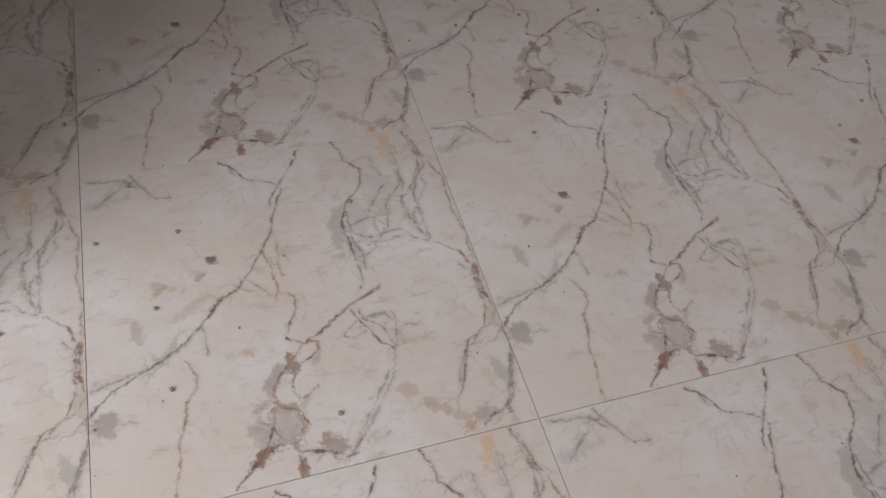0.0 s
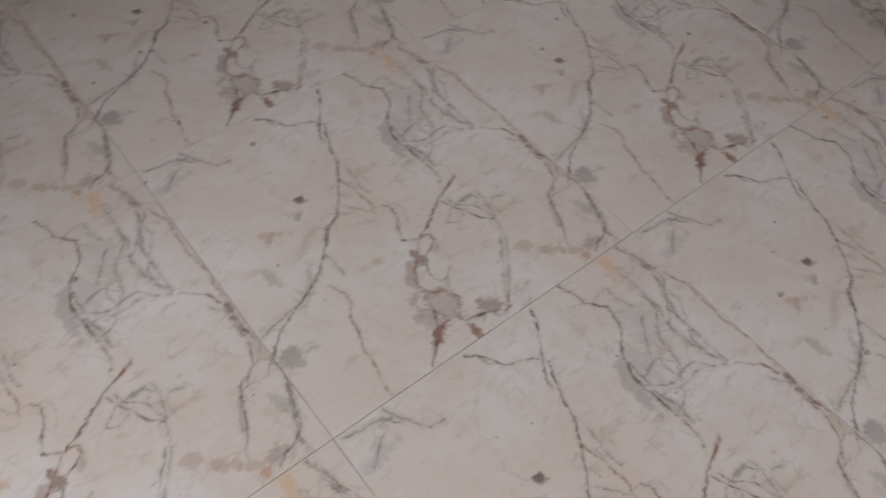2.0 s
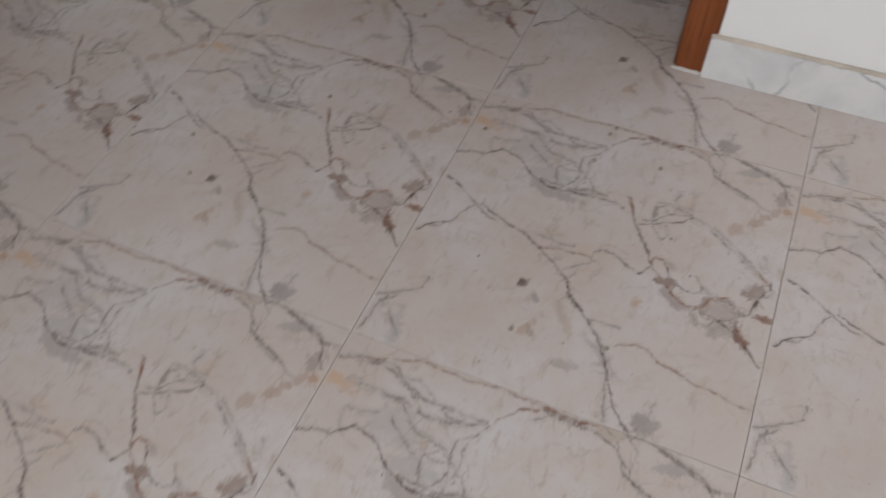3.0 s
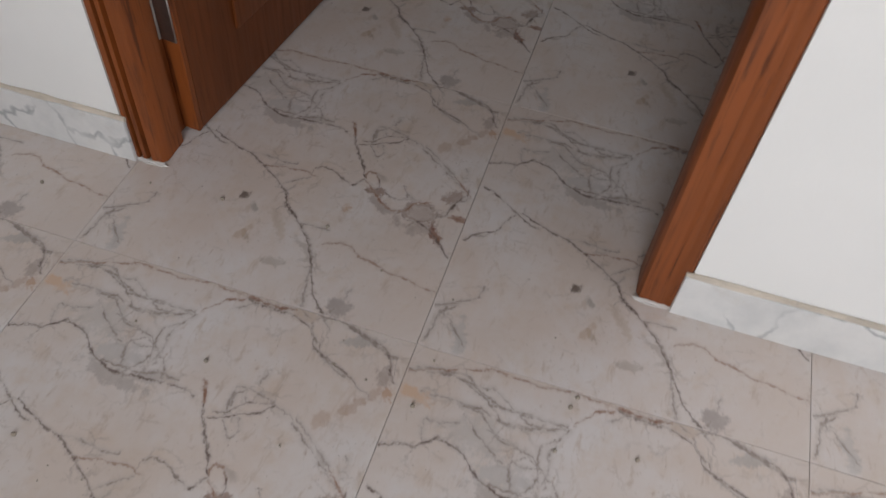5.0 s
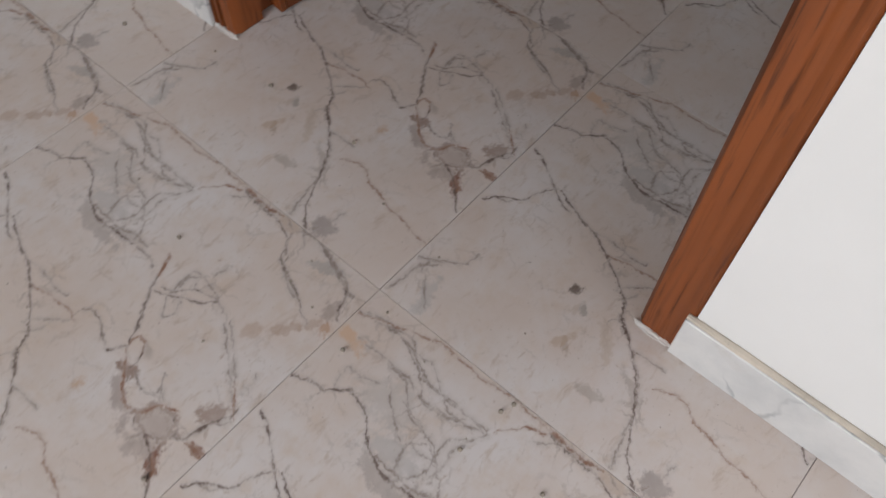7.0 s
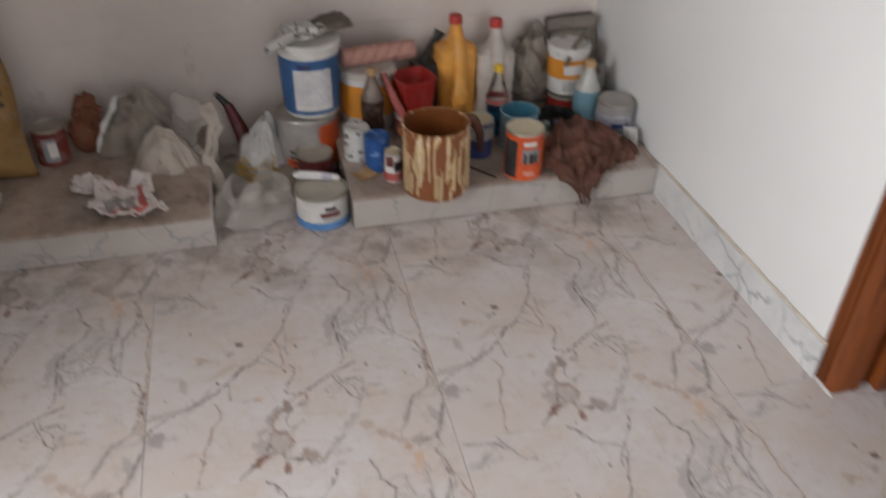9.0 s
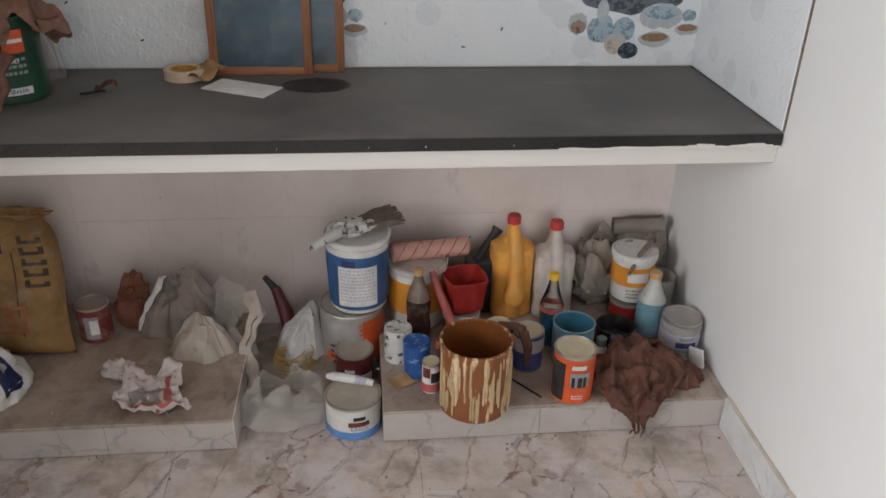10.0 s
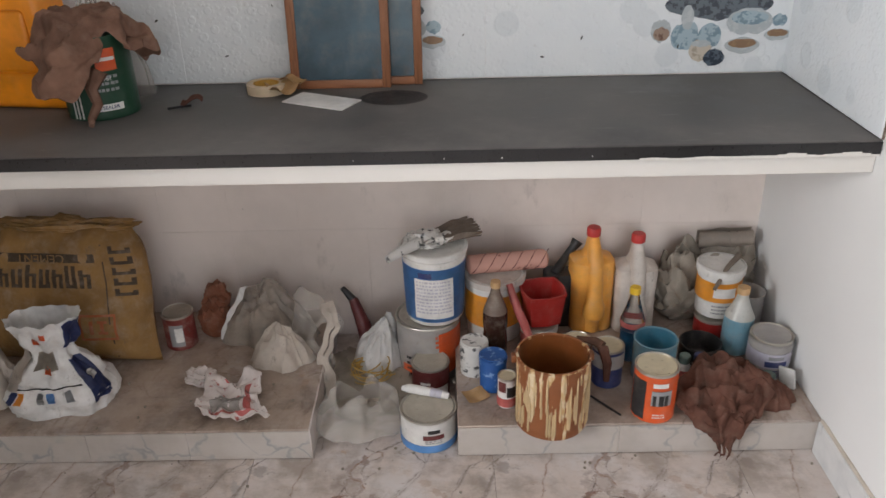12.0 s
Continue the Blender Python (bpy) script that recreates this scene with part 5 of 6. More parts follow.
tin_can("black_tub", 0.982, 1.250, PH, 0.055, 0.062, "black", "low black plastic tub", open_in="black")
for xx, m, lb in ((0.912, "greencap", "small white bottle with a grey-green cap"), (0.950, "navy", "small white bottle with a dark blue cap")):
    t = thing("tinter_bottle", xx, 1.155, PH, lb, "bottle", group="small tinter bottles")
    part("bottle_body", lathe([(0, 0), (0.014, 0), (0.017, 0.004), (0.017, 0.055), (0.011, 0.066), (0, 0.066)], 20), "white", t)
    part("label_wrap", arc(0.0172, 0.01, 0.045, -180, 0, 14), "pinkred" if m == "greencap" else "blue", t)
    part("cap", lathe([(0, 0.064), (0.014, 0.064), (0.0145, 0.084), (0.012, 0.087), (0, 0.087)], 18), m, t)
tin_can("paint_can", 1.055, 1.385, PH, 0.050, 0.060, "red", "red paint can under a small bucket", lid="tin")
o2 = tin_can("plastic_bucket", 1.068, 1.41, PH + 0.0645, 0.063, 0.148, "white", "small white bucket with an orange label, on a red can", lid="white", rim=False, bands=[(0.055, 0.115, -269, 90, "orange", 1), (0.07, 0.10, -120, -62, "paper", 2)], taper=0.1)
part("lid_skirt", lathe([(0.0635, 0.13), (0.067, 0.13), (0.067, 0.15), (0.063, 0.152), (0.0635, 0.13)], 40), "white", o2)
lines_of_print(o2, 0.0605, 0.012, 0.045, -120, -60, 3, "greyink", 9)
st = thing("stirring_stick", 1.073, 1.38, PH + 0.2155, "dark paint-stained stirrer resting on a bucket lid", "stick")
part("blade", tube([(0.04, 0.03, 0.022), (0.0, -0.005, 0.005), (-0.045, -0.05, -0.04)], [0.009, 0.007, 0.005], 8), "bristle", st)
at = tin_can("paint_can", 1.152, 1.210, PH, 0.054, 0.108, "grey", "grey and lilac paint can with a grey lid", lid="grey", bands=[(0.082, 0.100, -269, 90, "grey", 1), (0.035, 0.078, -269, 90, "lilac", 1)])
part("brand_mark", arc(0.0565, 0.04, 0.056, -120, -62, 10), "navy", at)
part("brand_mark", arc(0.0565, 0.062, 0.071, -112, -72, 8), "greyink", at)
lines_of_print(at, 0.0558, 0.008, 0.03, -120, -60, 3, "navy", 12)
tin_can("grey_tub", 1.155, 1.41, PH, 0.047, 0.125, "grey", "grey plastic tub in the corner", open_in="grey")
t = thing("glass_jar", 1.118, 1.115, PH, "small green and white glass jar", "jar")
part("jar_body", lathe([(0, 0), (0.021, 0), (0.024, 0.006), (0.024, 0.032), (0.017, 0.04), (0, 0.04)], 20), "greenbottle", t)
part("lid", lathe([(0, 0.039), (0.017, 0.039), (0.018, 0.05), (0.015, 0.052), (0, 0.052)], 18), "greencap", t)
t = thing("white_switch_plate", 1.178, 1.125, PH, "broken white plastic plate propped in the corner", "plate", rz=35, rx=-12)
part("plate", box(-0.004, 0.004, -0.022, 0.022, 0, 0.055, 0.002), "paper", t)
t = thing("iron_rod", 0.695, 1.06, PH, "thin black rod lying on the plinth", "rod", rz=-52)
part("rod", tube([(-0.05, 0, 0.003), (0.05, 0, 0.003)], 0.0028, 8), "black", t)

# brushes on the blue bucket
t = thing("paint_brush", 0.252, 1.372, PH + 0.310, "wide wall brush with white-crusted handle, lying on a bucket", "brush", rz=20)
part("handle", tube([(-0.13, -0.055, 0.006), (-0.09, -0.035, 0.012), (-0.03, -0.01, 0.016)], [0.010, 0.014, 0.017], 12), "speckled", t)
part("ferrule", lump(0.056, 0.040, 0.017, 0.75, 2.6, 3, 4), "speckled", t).location = (0.0, 0, 0.0)
bm = bmesh.new()
rnd = random.Random(7)
for i in range(64):
    yy = -0.034 + 0.068 * i / 63
    tube([(0.03, yy, 0.02 + rnd.uniform(-0.006, 0.006)), (0.09, yy * 1.3 + 0.012, 0.024 + rnd.uniform(-0.006, 0.006)), (0.14 + rnd.uniform(-0.015, 0.012), yy * 1.5 + 0.02, 0.022 + rnd.uniform(-0.008, 0.008))], [0.005, 0.0048, 0.0022], 5, bm=bm)
tagged(part("bristles", bm, "bristle", t), kind="stuff")

# sandpaper scraps
def scrap(name, x, y, z, sx, sy, rz, mat_, label, seed, amp=0.006):
    t = thing(name, x, y, z, label, "scrap", rz=rz)
    bm = sheet(lambda u, v: ((u - 0.5) * sx, (v - 0.5) * sy, 0.004 + amp * (math.sin(u * 3 + seed) ** 2 + (v - 0.4) ** 2)), 8, 8, amp * 0.4, 30, seed, 0.001)
    part("piece", bm, mat_, t)
    return t


scrap("sandpaper", 0.37, 1.105, PH, 0.06, 0.05, 25, "kraft", "torn tan sandpaper scrap on the plinth", 2)

# the crumpled bag in the back corner
t = thing("paper_bag", 0.995, 1.485, PH, "crumpled dusty grey-brown paper bag in the corner", "bag", rz=15)
part("bag", lump(0.085, 0.05, 0.100, 0.75, 2.0, 8, 5), "dirtpaper", t)
part("torn_mouth", sheet(lambda u, v: (-0.05 + 0.11 * u, -0.02 + 0.03 * math.sin(u * 5), 0.15 + 0.06 * v + 0.02 * math.sin(u * 7)), 24, 10, 0.014, 24, 19, 0.0015), "dirtpaper", t)
t = thing("paper_bag", 1.125, 1.518, PH, "crumpled dusty paper bag behind the bucket", "bag", rz=8)
part("bag", lump(0.080, 0.034, 0.118, 0.55, 2.2, 3, 5), "dirtpaper", t)
t = thing("paper_roll", 1.105, 1.512, PH + 0.205, "loosely rolled dusty grey paper lying on a bag", "paper", rz=-6)
bm = bmesh.new()
rows = []
for i in range(25):
    q = i / 24
    row = []
    for k in range(40):
        a = 4.4 * math.pi * k / 39
        rr = (0.012 + 0.0165 * k / 39) * (1 + 0.16 * noise.noise((q * 4, a * 0.6, 2)))
        row.append(bm.verts.new((-0.075 + 0.15 * q, rr * math.cos(a), 0.030 + rr * math.sin(a) + 0.012 * q)))
    rows.append(row)
for u, v in zip(rows, rows[1:]):
    for k in range(39):
        bm.faces.new((u[k], u[k + 1], v[k + 1], v[k]))
bmesh.ops.solidify(bm, geom=bm.faces[:], thickness=0.0012)
part("roll", bm, "bagdust", t)

# brown rag over the plinth's edge
def rag_path(v):
    pts = [(1.175, 0.008, 0.03), (1.14, 0.075, 0.055), (1.09, 0.085, 0.08), (1.045, 0.045, 0.095), (1.005, 0.022, 0.085), (0.978, -0.005, 0.05), (0.970, -0.05, 0.03), (0.965, -0.085, 0.022)]
    k = min(v, 0.9999) * (len(pts) - 1)
    i = int(k)
    f = k - i
    return tuple(p + (q - p) * f for p, q in zip(pts[i], pts[i + 1]))


def rag_shape(u, v):
    y, z, w = rag_path(v)
    x = 0.992 - 0.025 * v
    s = (u - 0.5) * 2
    w *= 1 + 0.25 * noise.noise((u * 3, v * 4, 1))
    edge = 0.35 * abs(s) ** 2 * max(z, 0)
    return (x + s * w + 0.05 * s * (0.5 - abs(v - 0.45)), y, PH + max(z - edge, 0.008 if z > 0 else z) + 0.004 + 0.016 * math.sin(s * 9 + 4 * v + 2.5 * noise.noise((s * 1.5, v * 2, 6))) * (0.5 + 0.8 * v))


t = tagged(part("rag", sheet(rag_shape, 84, 84, 0.019, 27, 5, 0.003), "cloth"), "crumpled brown rag hanging over the plinth edge", "rag")
t = thing("rag", 1.085, 1.085, PH, "bunched brown rag end beside the cans", "rag", rz=-25)
part("fold", tent(0.085, 0.05, 0.075, 9, 6), "cloth", t)

# ---- the left plinth: sacks and plastic ----
t = thing("cement_sack", -0.745, 1.318, PH, "full ochre woven cement sack printed upside down, leaning on the wall", "sack", rx=-17, rz=-4)
SW, SD, SH = 0.238, 0.075, 0.385


def sack_point(u, v, side):
    """u, v in -1..1 over the face; side -1 faces the room."""
    ex = (1 - abs(u) ** 4) * (1 - abs(v) ** 4)
    ww = SW * (0.95 - 0.085 * v + 0.02 * math.sin(v * 4 + 0.5) - 0.10 * max(0, v) ** 5)
    d = SD * max(ex, 0) ** 0.5
    bulge = 0.010 * noise.noise((u * 2.2, v * 2.2, side)) + 0.004 * noise.noise((u * 7, v * 7, side))
    return Vector((u * ww, side * (d + bulge * (1 if ex > 0.02 else 0)), SH * 0.5 * (v + 1) + 0.012 * noise.noise((u * 3, 4, v)) * (v > 0.8)))


bm = bmesh.new()
N = 36
for side in (-1, 1):
    g = [[bm.verts.new(sack_point(-1 + 2 * i / N, -1 + 2 * j / N, side)) for j in range(N + 1)] for i in range(N + 1)]
    for i in range(N):
        for j in range(N):
            bm.faces.new((g[i][j], g[i + 1][j], g[i + 1][j + 1], g[i][j + 1]))
bmesh.ops.remove_doubles(bm, verts=bm.verts, dist=0.0015)
part("sack_body", bm, "sack", t)


def sack_patch(name, rects, m, label=""):
    bm = bmesh.new()
    for u0, u1, v0, v1 in rects:
        n = 6
        g = [[bm.verts.new(sack_point(u0 + (u1 - u0) * i / n, v0 + (v1 - v0) * j / n, -1) + Vector((0, -0.0015, 0))) for j in range(n + 1)] for i in range(n + 1)]
        for i in range(n):
            for j in range(n):
                bm.faces.new((g[i][j], g[i + 1][j], g[i + 1][j + 1], g[i][j + 1]))
    return part(name, bm, m, t, label)


sack_patch("word_band", [(-0.80, 0.50, 0.50, 0.62)], "sackink")
# brand lettering as plain blocks, one glyph each, along the top and down the side
for i in range(8):
    x = -0.88 + i * 0.168
    tall = 0.40 if i % 3 else 0.46
    glyph = [(x, x + 0.05, 0.14, tall), (x + 0.085, x + 0.135, 0.14, 0.34 if i % 2 else tall)]
    glyph.append((x + 0.05, x + 0.085, 0.30, 0.34) if i % 2 else (x + 0.05, x + 0.085, 0.14, 0.19))
    sack_patch("letter_block", glyph, "sackink")
for i in range(5):
    z = 0.02 + 0.15 * i
    sack_patch("letter_block", [(0.68, 0.92, z, z + 0.045), (0.68, 0.73, z + 0.045, z + 0.105), (0.87, 0.92, z + 0.045, z + (0.105 if i % 2 else 0.075))], "sackink")
sack_patch("stamp_outline", [(0.25, 0.66, -0.62, -0.585), (0.25, 0.66, -0.27, -0.235), (0.25, 0.275, -0.62, -0.235), (0.635, 0.66, -0.62, -0.235), (0.36, 0.40, -0.53, -0.33), (0.45, 0.56, -0.53, -0.49), (0.45, 0.56, -0.37, -0.33), (0.48, 0.52, -0.5, -0.36)], "sackred", "faded red square stamp")
sack_patch("seam_fold", [(0.585, 0.60, -0.9, 0.75)], "sackink")
letters("CEMENT", 0.034, t, "sack", Matrix.Translation((-0.035, -0.0815, SH * 0.78)) @ pose(0, 0, 0, 0, 180, 0), "lettering")
bm = lump(0.185, 0.042, 0.024, 0.6, 2.5, 4, 5)
part("rolled_top", bm, "sack", t).location = (-0.005, 0, SH - 0.03)

# white putty bag, tied at the neck
t = thing("putty_bag", -0.70, 1.13, PH, "opened white putty bag with navy panels, twisted at the neck", "bag", rz=6)


def putty(a, h, off=0.0):
    prof = [(0.0, 0.122), (0.2, 0.128), (0.42, 0.098), (0.58, 0.056), (0.66, 0.050), (0.78, 0.072), (1.0, 0.088)]
    for (h0, r0), (h1, r1) in zip(prof, prof[1:]):
        if h <= h1:
            r = r0 + (r1 - r0) * (h - h0) / (h1 - h0)
            break
    fold = 1 + 0.16 * math.sin(a * 9 + 3 * h) * max(0, 1 - abs(h - 0.62) * 3.2) + 0.14 * noise.noise((math.cos(a) * 2, math.sin(a) * 2, h * 5)) + 0.07 * ridged((math.cos(a), math.sin(a), h * 2.2), 3, 3.2) - 0.04
    c_, s_ = math.cos(a), math.sin(a)
    sq = (abs(c_) ** 3 + abs(s_) ** 3) ** (-1 / 3) if h < 0.4 else 1.0
    return Vector(((r * fold * sq + off) * c_, (r * fold * sq + off) * s_ * 0.62, 0.255 * h + 0.012 * noise.noise((c_ * 3, s_ * 3, 8)) * (h > 0.8)))


def putty_patch(name, a0, a1, h0, h1, m, off, n=20, label=""):
    bm = bmesh.new()
    k = 14
    g = [[bm.verts.new(putty(radians(a0 + (a1 - a0) * i / n), h0 + (h1 - h0) * j / k, off)) for j in range(k + 1)] for i in range(n + 1)]
    for i in range(n):
        for j in range(k):
            bm.faces.new((g[i][j], g[i + 1][j], g[i + 1][j + 1], g[i][j + 1]))
    bmesh.ops.solidify(bm, geom=bm.faces[:], thickness=0.0008)
    return part(name, bm, m, t, label)


bm = bmesh.new()
NA, NH = 96, 40
g = [[bm.verts.new(putty(2 * math.pi * i / NA, j / NH)) for j in range(NH + 1)] for i in range(NA)]
for i in range(NA):
    for j in range(NH):
        bm.faces.new((g[i][j], g[(i + 1) % NA][j], g[(i + 1) % NA][j + 1], g[i][j + 1]))
bm.faces.new([g[i][0] for i in range(NA)])
part("bag_body", bm, "bagwhite", t)
putty_patch("navy_panel", -48, -8, 0.12, 0.56, "navy", 0.0025, label="navy blue printed panel")
putty_patch("navy_panel", -50, 5, 0.70, 0.97, "navy", 0.0025)
putty_patch("orange_mark", -106, -92, 0.78, 0.84, "vermilion", 0.003, 6)
putty_patch("orange_mark", -88, -80, 0.86, 0.92, "vermilion", 0.003, 6)
putty_patch("orange_mark", -96, -84, 0.46, 0.54, "vermilion", 0.003, 6)
for a0, m in ((-128, "orange"), (-138, "navy"), (-105, "greyink"), (-94, "blue"), (-74, "greyink")):
    putty_patch("picture_mark", a0, a0 + 8, 0.18, 0.29, m, 0.003, 4)
putty_patch("black_line", -145, -52, 0.325, 0.34, "black", 0.003, 20)
putty_patch("neck_stain", -112, -72, 0.50, 0.66, "dirtpaper", 0.0032, 10, "brown stain at the neck")
putty_patch("white_letters_bar", -38, -20, 0.36, 0.42, "paper", 0.004, 6)
putty_patch("dusty_fold", -178, -128, 0.3, 0.68, "bagdust", 0.004, 16, "dusty grey folded side")
t2 = thing("paper_bag", -0.875, 1.16, PH, "dusty crumpled paper bag beside the putty bag", "bag")
part("bag", tent(0.06, 0.065, 0.13, 9, 12, (0.0, 0.0), 0.7), "bagdust", t2)

rc = tin_can("paint_can", -0.466, 1.385, PH, 0.044, 0.105, "oldred", "old red paint can with a torn white label", lid="dirtpaper", bands=[(0.015, 0.085, -110, -60, "greyink", 1), (0.03, 0.075, -90, -62, "paper", 2)])
t = thing("rubber_glove", -0.372, 1.43, PH, "orange-brown rubber glove slumped against a bag", "glove", rz=15)
part("cuff", lump(0.048, 0.035, 0.055, 0.35, 2.2, 4, 4), "glove", t)
part("palm", lump(0.035, 0.025, 0.045, 0.4, 2.4, 9, 4), "glove", t).location = (0.012, 0.01, 0.075)
for i, (dx, dz) in enumerate(((-0.02, 0.02), (0.002, 0.03), (0.024, 0.018))):
    part("finger", tube([(dx * 0.6, 0, 0.10), (dx, -0.012, 0.115 + dz * 0.5), (dx * 1.4, -0.025, 0.10 + dz)], [0.012, 0.011, 0.007], 8), "glove", t)


def film_thing(name, label, shape, m, seed, amp=0.014, scale=18, n=44, hole=None):
    return tagged(part(name, sheet(shape, n, n, amp, scale, seed, 0.0012, hole), m), label, "plastic bag")


t = thing("plastic_bag", -0.22, 1.42, PH, "dusty grey plastic bag holding rubble", "plastic bag")
part("bag", tent(0.125, 0.08, 0.15, 11, 17, (-0.02, 0.02)), "filmgrey", t)
t = thing("plastic_bag", -0.165, 1.30, PH, "dusty milky plastic bag with a twisted neck", "plastic bag", rz=-20)
bm = tent(0.095, 0.065, 0.105, 9, 21, (0.01, 0.0), 0.9)
part("bag", bm, "bagdust", t)
film_thing("plastic_strip", "upright dusty white plastic strip", lambda u, v: (-0.345 + 0.075 * v ** 1.4 + 0.018 * (u - 0.5), 1.38 + 0.03 * v, PH + 0.008 + 0.155 * v), "bagwhite", 31, 0.006, 30, 20)


def hang(u, v):
    x = -0.15 + 0.135 * u + 0.015 * math.sin(v * 6)
    y = 1.40 - 0.10 * v + 0.03 * math.sin(u * 5)
    z = 0.225 - 0.09 * (u - 0.3) ** 2 - 0.17 * v ** 1.5
    return (x, y, max(z, PH + 0.006 if x < -0.05 else 0.02))


film_thing("plastic_sheet", "torn dusty plastic sheet hanging over the plinth edge", hang, "film", 33, 0.024, 17, 48, lambda u, v: (u - 0.75) ** 2 + (v - 0.55) ** 2 < 0.02)
film_thing("plastic_sheet", "dusty torn plastic strip down the plinth end", lambda u, v: (-0.048 + 0.035 * u + 0.01 * math.sin(v * 9), 1.36 - 0.17 * v, 0.21 * (1 - v) ** 1.3 + 0.02), "bagdust", 37, 0.012, 26, 30, lambda u, v: (u - 0.6) ** 2 * 3 + (v - 0.35) ** 2 < 0.02)


def wrapper(u, v):
    """A flat torn piece with one corner rolled up, on the plinth."""
    x = -0.347 + 0.125 * u + 0.075 * v * (0.35 + 0.65 * u) + 0.012 * math.sin(v * 7)
    y = 1.175 - 0.145 * v + 0.028 * u * (1 - v) - 0.02 * math.sin(u * 3)
    z = PH + 0.010 + 0.030 * max(0.0, 0.45 - v) * (1 + math.sin(u * 8)) + 0.020 * (u - 0.5) ** 2
    return (x, y, z)


t = tagged(part("torn_wrapper", sheet(wrapper, 48, 44, 0.016, 26, 41, 0.0012), "wrapper"), "torn white wrapper with a red border, crumpled on the plinth", "wrapper")
for nm, u0, u1, v0, v1, m, lb in (("lining", 0.24, 0.72, 0.42, 0.80, "foil", "grey lining"), ("red_border", 0.76, 0.84, 0.30, 0.92, "pinkred", ""), ("red_border", 0.16, 0.76, 0.85, 0.91, "pinkred", ""), ("red_border", 0.40, 0.60, 0.10, 0.16, "pinkred", "")):
    part(nm, sheet(lambda u, v: tuple(Vector(wrapper(u0 + (u1 - u0) * u, v0 + (v1 - v0) * v)) + Vector((0, 0, 0.0022))), 22, 22, 0.016, 26, 41, 0.001), m, t, lb)
part("crumpled_end", lump(0.035, 0.024, 0.022, 0.8, 2.4, 13, 4), "wrapper", t).location = (-0.356, 1.185, PH)

# in the gap between the plinths
t = thing("hand_tool", 0.02, 1.47, 0.0, "dark red and black tool bundle leaning on the wall", "tool")
part("grip", tube([(0.05, -0.03, 0.0), (0.03, 0.0, 0.09), (0.0, 0.03, 0.165)], [0.024, 0.022, 0.014], 10), "maroon", t)
part("tip", tube([(0.003, 0.028, 0.158), (-0.03, 0.035, 0.20)], [0.013, 0.008], 8), "black", t)
t = thing("plastic_bag", 0.10, 1.36, 0.0, "white plastic bag with pale print, slumped in the gap", "plastic bag", rz=25)
bm = tent(0.085, 0.075, 0.16, 8, 27, (0.035, 0.02), 0.9)
part("bag", bm, "bagwhite", t)
t = thing("wire_coil", 0.078, 1.30, 0.0, "loose coil of thin yellow wire on the floor", "wire")
rnd = random.Random(11)
for s in range(9):
    rr, cx, cy = rnd.uniform(0.04, 0.062), rnd.uniform(-0.012, 0.012), rnd.uniform(-0.012, 0.012)
    tilt = rnd.uniform(-0.5, 0.9)
    bm = tube([(cx + rr * math.cos(i * 0.35), cy + rr * 0.7 * math.sin(i * 0.35), max(0.003, 0.035 + rr * tilt * math.sin(i * 0.35 + s) + 0.004 * s)) for i in range(19)], 0.0017, 6)
    part("loop", bm, "wire", t)


def gap_film(u, v):
    a = 2 * math.pi * u
    r = 0.055 + 0.055 * v
    return (0.065 + r * 1.05 * math.cos(a), 1.105 + r * 0.85 * math.sin(a), 0.012 + 0.085 * (1 - v) ** 0.7 + 0.02 * math.sin(a * 3) * (1 - v) + 0.03 * max(0, math.cos(a)) * (1 - v))


film_thing("plastic_bag", "torn milky plastic bag lying on the floor", gap_film, "film", 51, 0.024, 17, 60)
t = thing("rubble_dust", 0.09, 1.30, 0.0, "grey builder's dust heaped in the gap", "dust")
tagged(t, kind="stuff")
part("heap", lump(0.13, 0.16, 0.02, 0.5, 3.0, 61, 5), "dirtpaper", t)

# dust and grit strewn on floor and plinths
bm = bmesh.new()
rnd = random.Random(21)
for i in range(420):
    x = rnd.uniform(-1.0, 1.19)
    y = rnd.uniform(0.78, 1.5) if rnd.random() < 0.7 else rnd.uniform(-0.9, 0.9)
    if y > 0.985:
        z = 0.0 if -0.04 < x < 0.315 else PH
    else:
        z = 0.0
    r = rnd.choice((0.0012, 0.0016, 0.0022, 0.004))
    bmesh.ops.create_icosphere(bm, subdivisions=1, radius=r, matrix=pose(x, y, z + r * 0.5, 0, 0, rnd.uniform(0, 360)))
tagged(part("grit", bm, "dirtpaper"), "scattered grey-brown builder's grit", "grit", kind="stuff")

bm = bmesh.new()
rnd = random.Random(33)
for i in range(22):
    x, z = rnd.uniform(-0.95, 1.15), rnd.choice((rnd.uniform(0.42, 0.70), rnd.uniform(0.84, 1.05)))
    r = rnd.choice((0.0012, 0.0018, 0.003))
    bmesh.ops.create_icosphere(bm, subdivisions=1, radius=r, matrix=Matrix.Translation((x, BY - 0.0105, z)) @ Matrix.Rotation(rnd.uniform(0, 3), 4, "Y") @ Matrix.Diagonal((2.2, 0.5, 0.8, 1)))
tagged(part("wall_specks", bm, "black"), "small dark specks stuck to the wall tiles", "speck", kind="stuff")

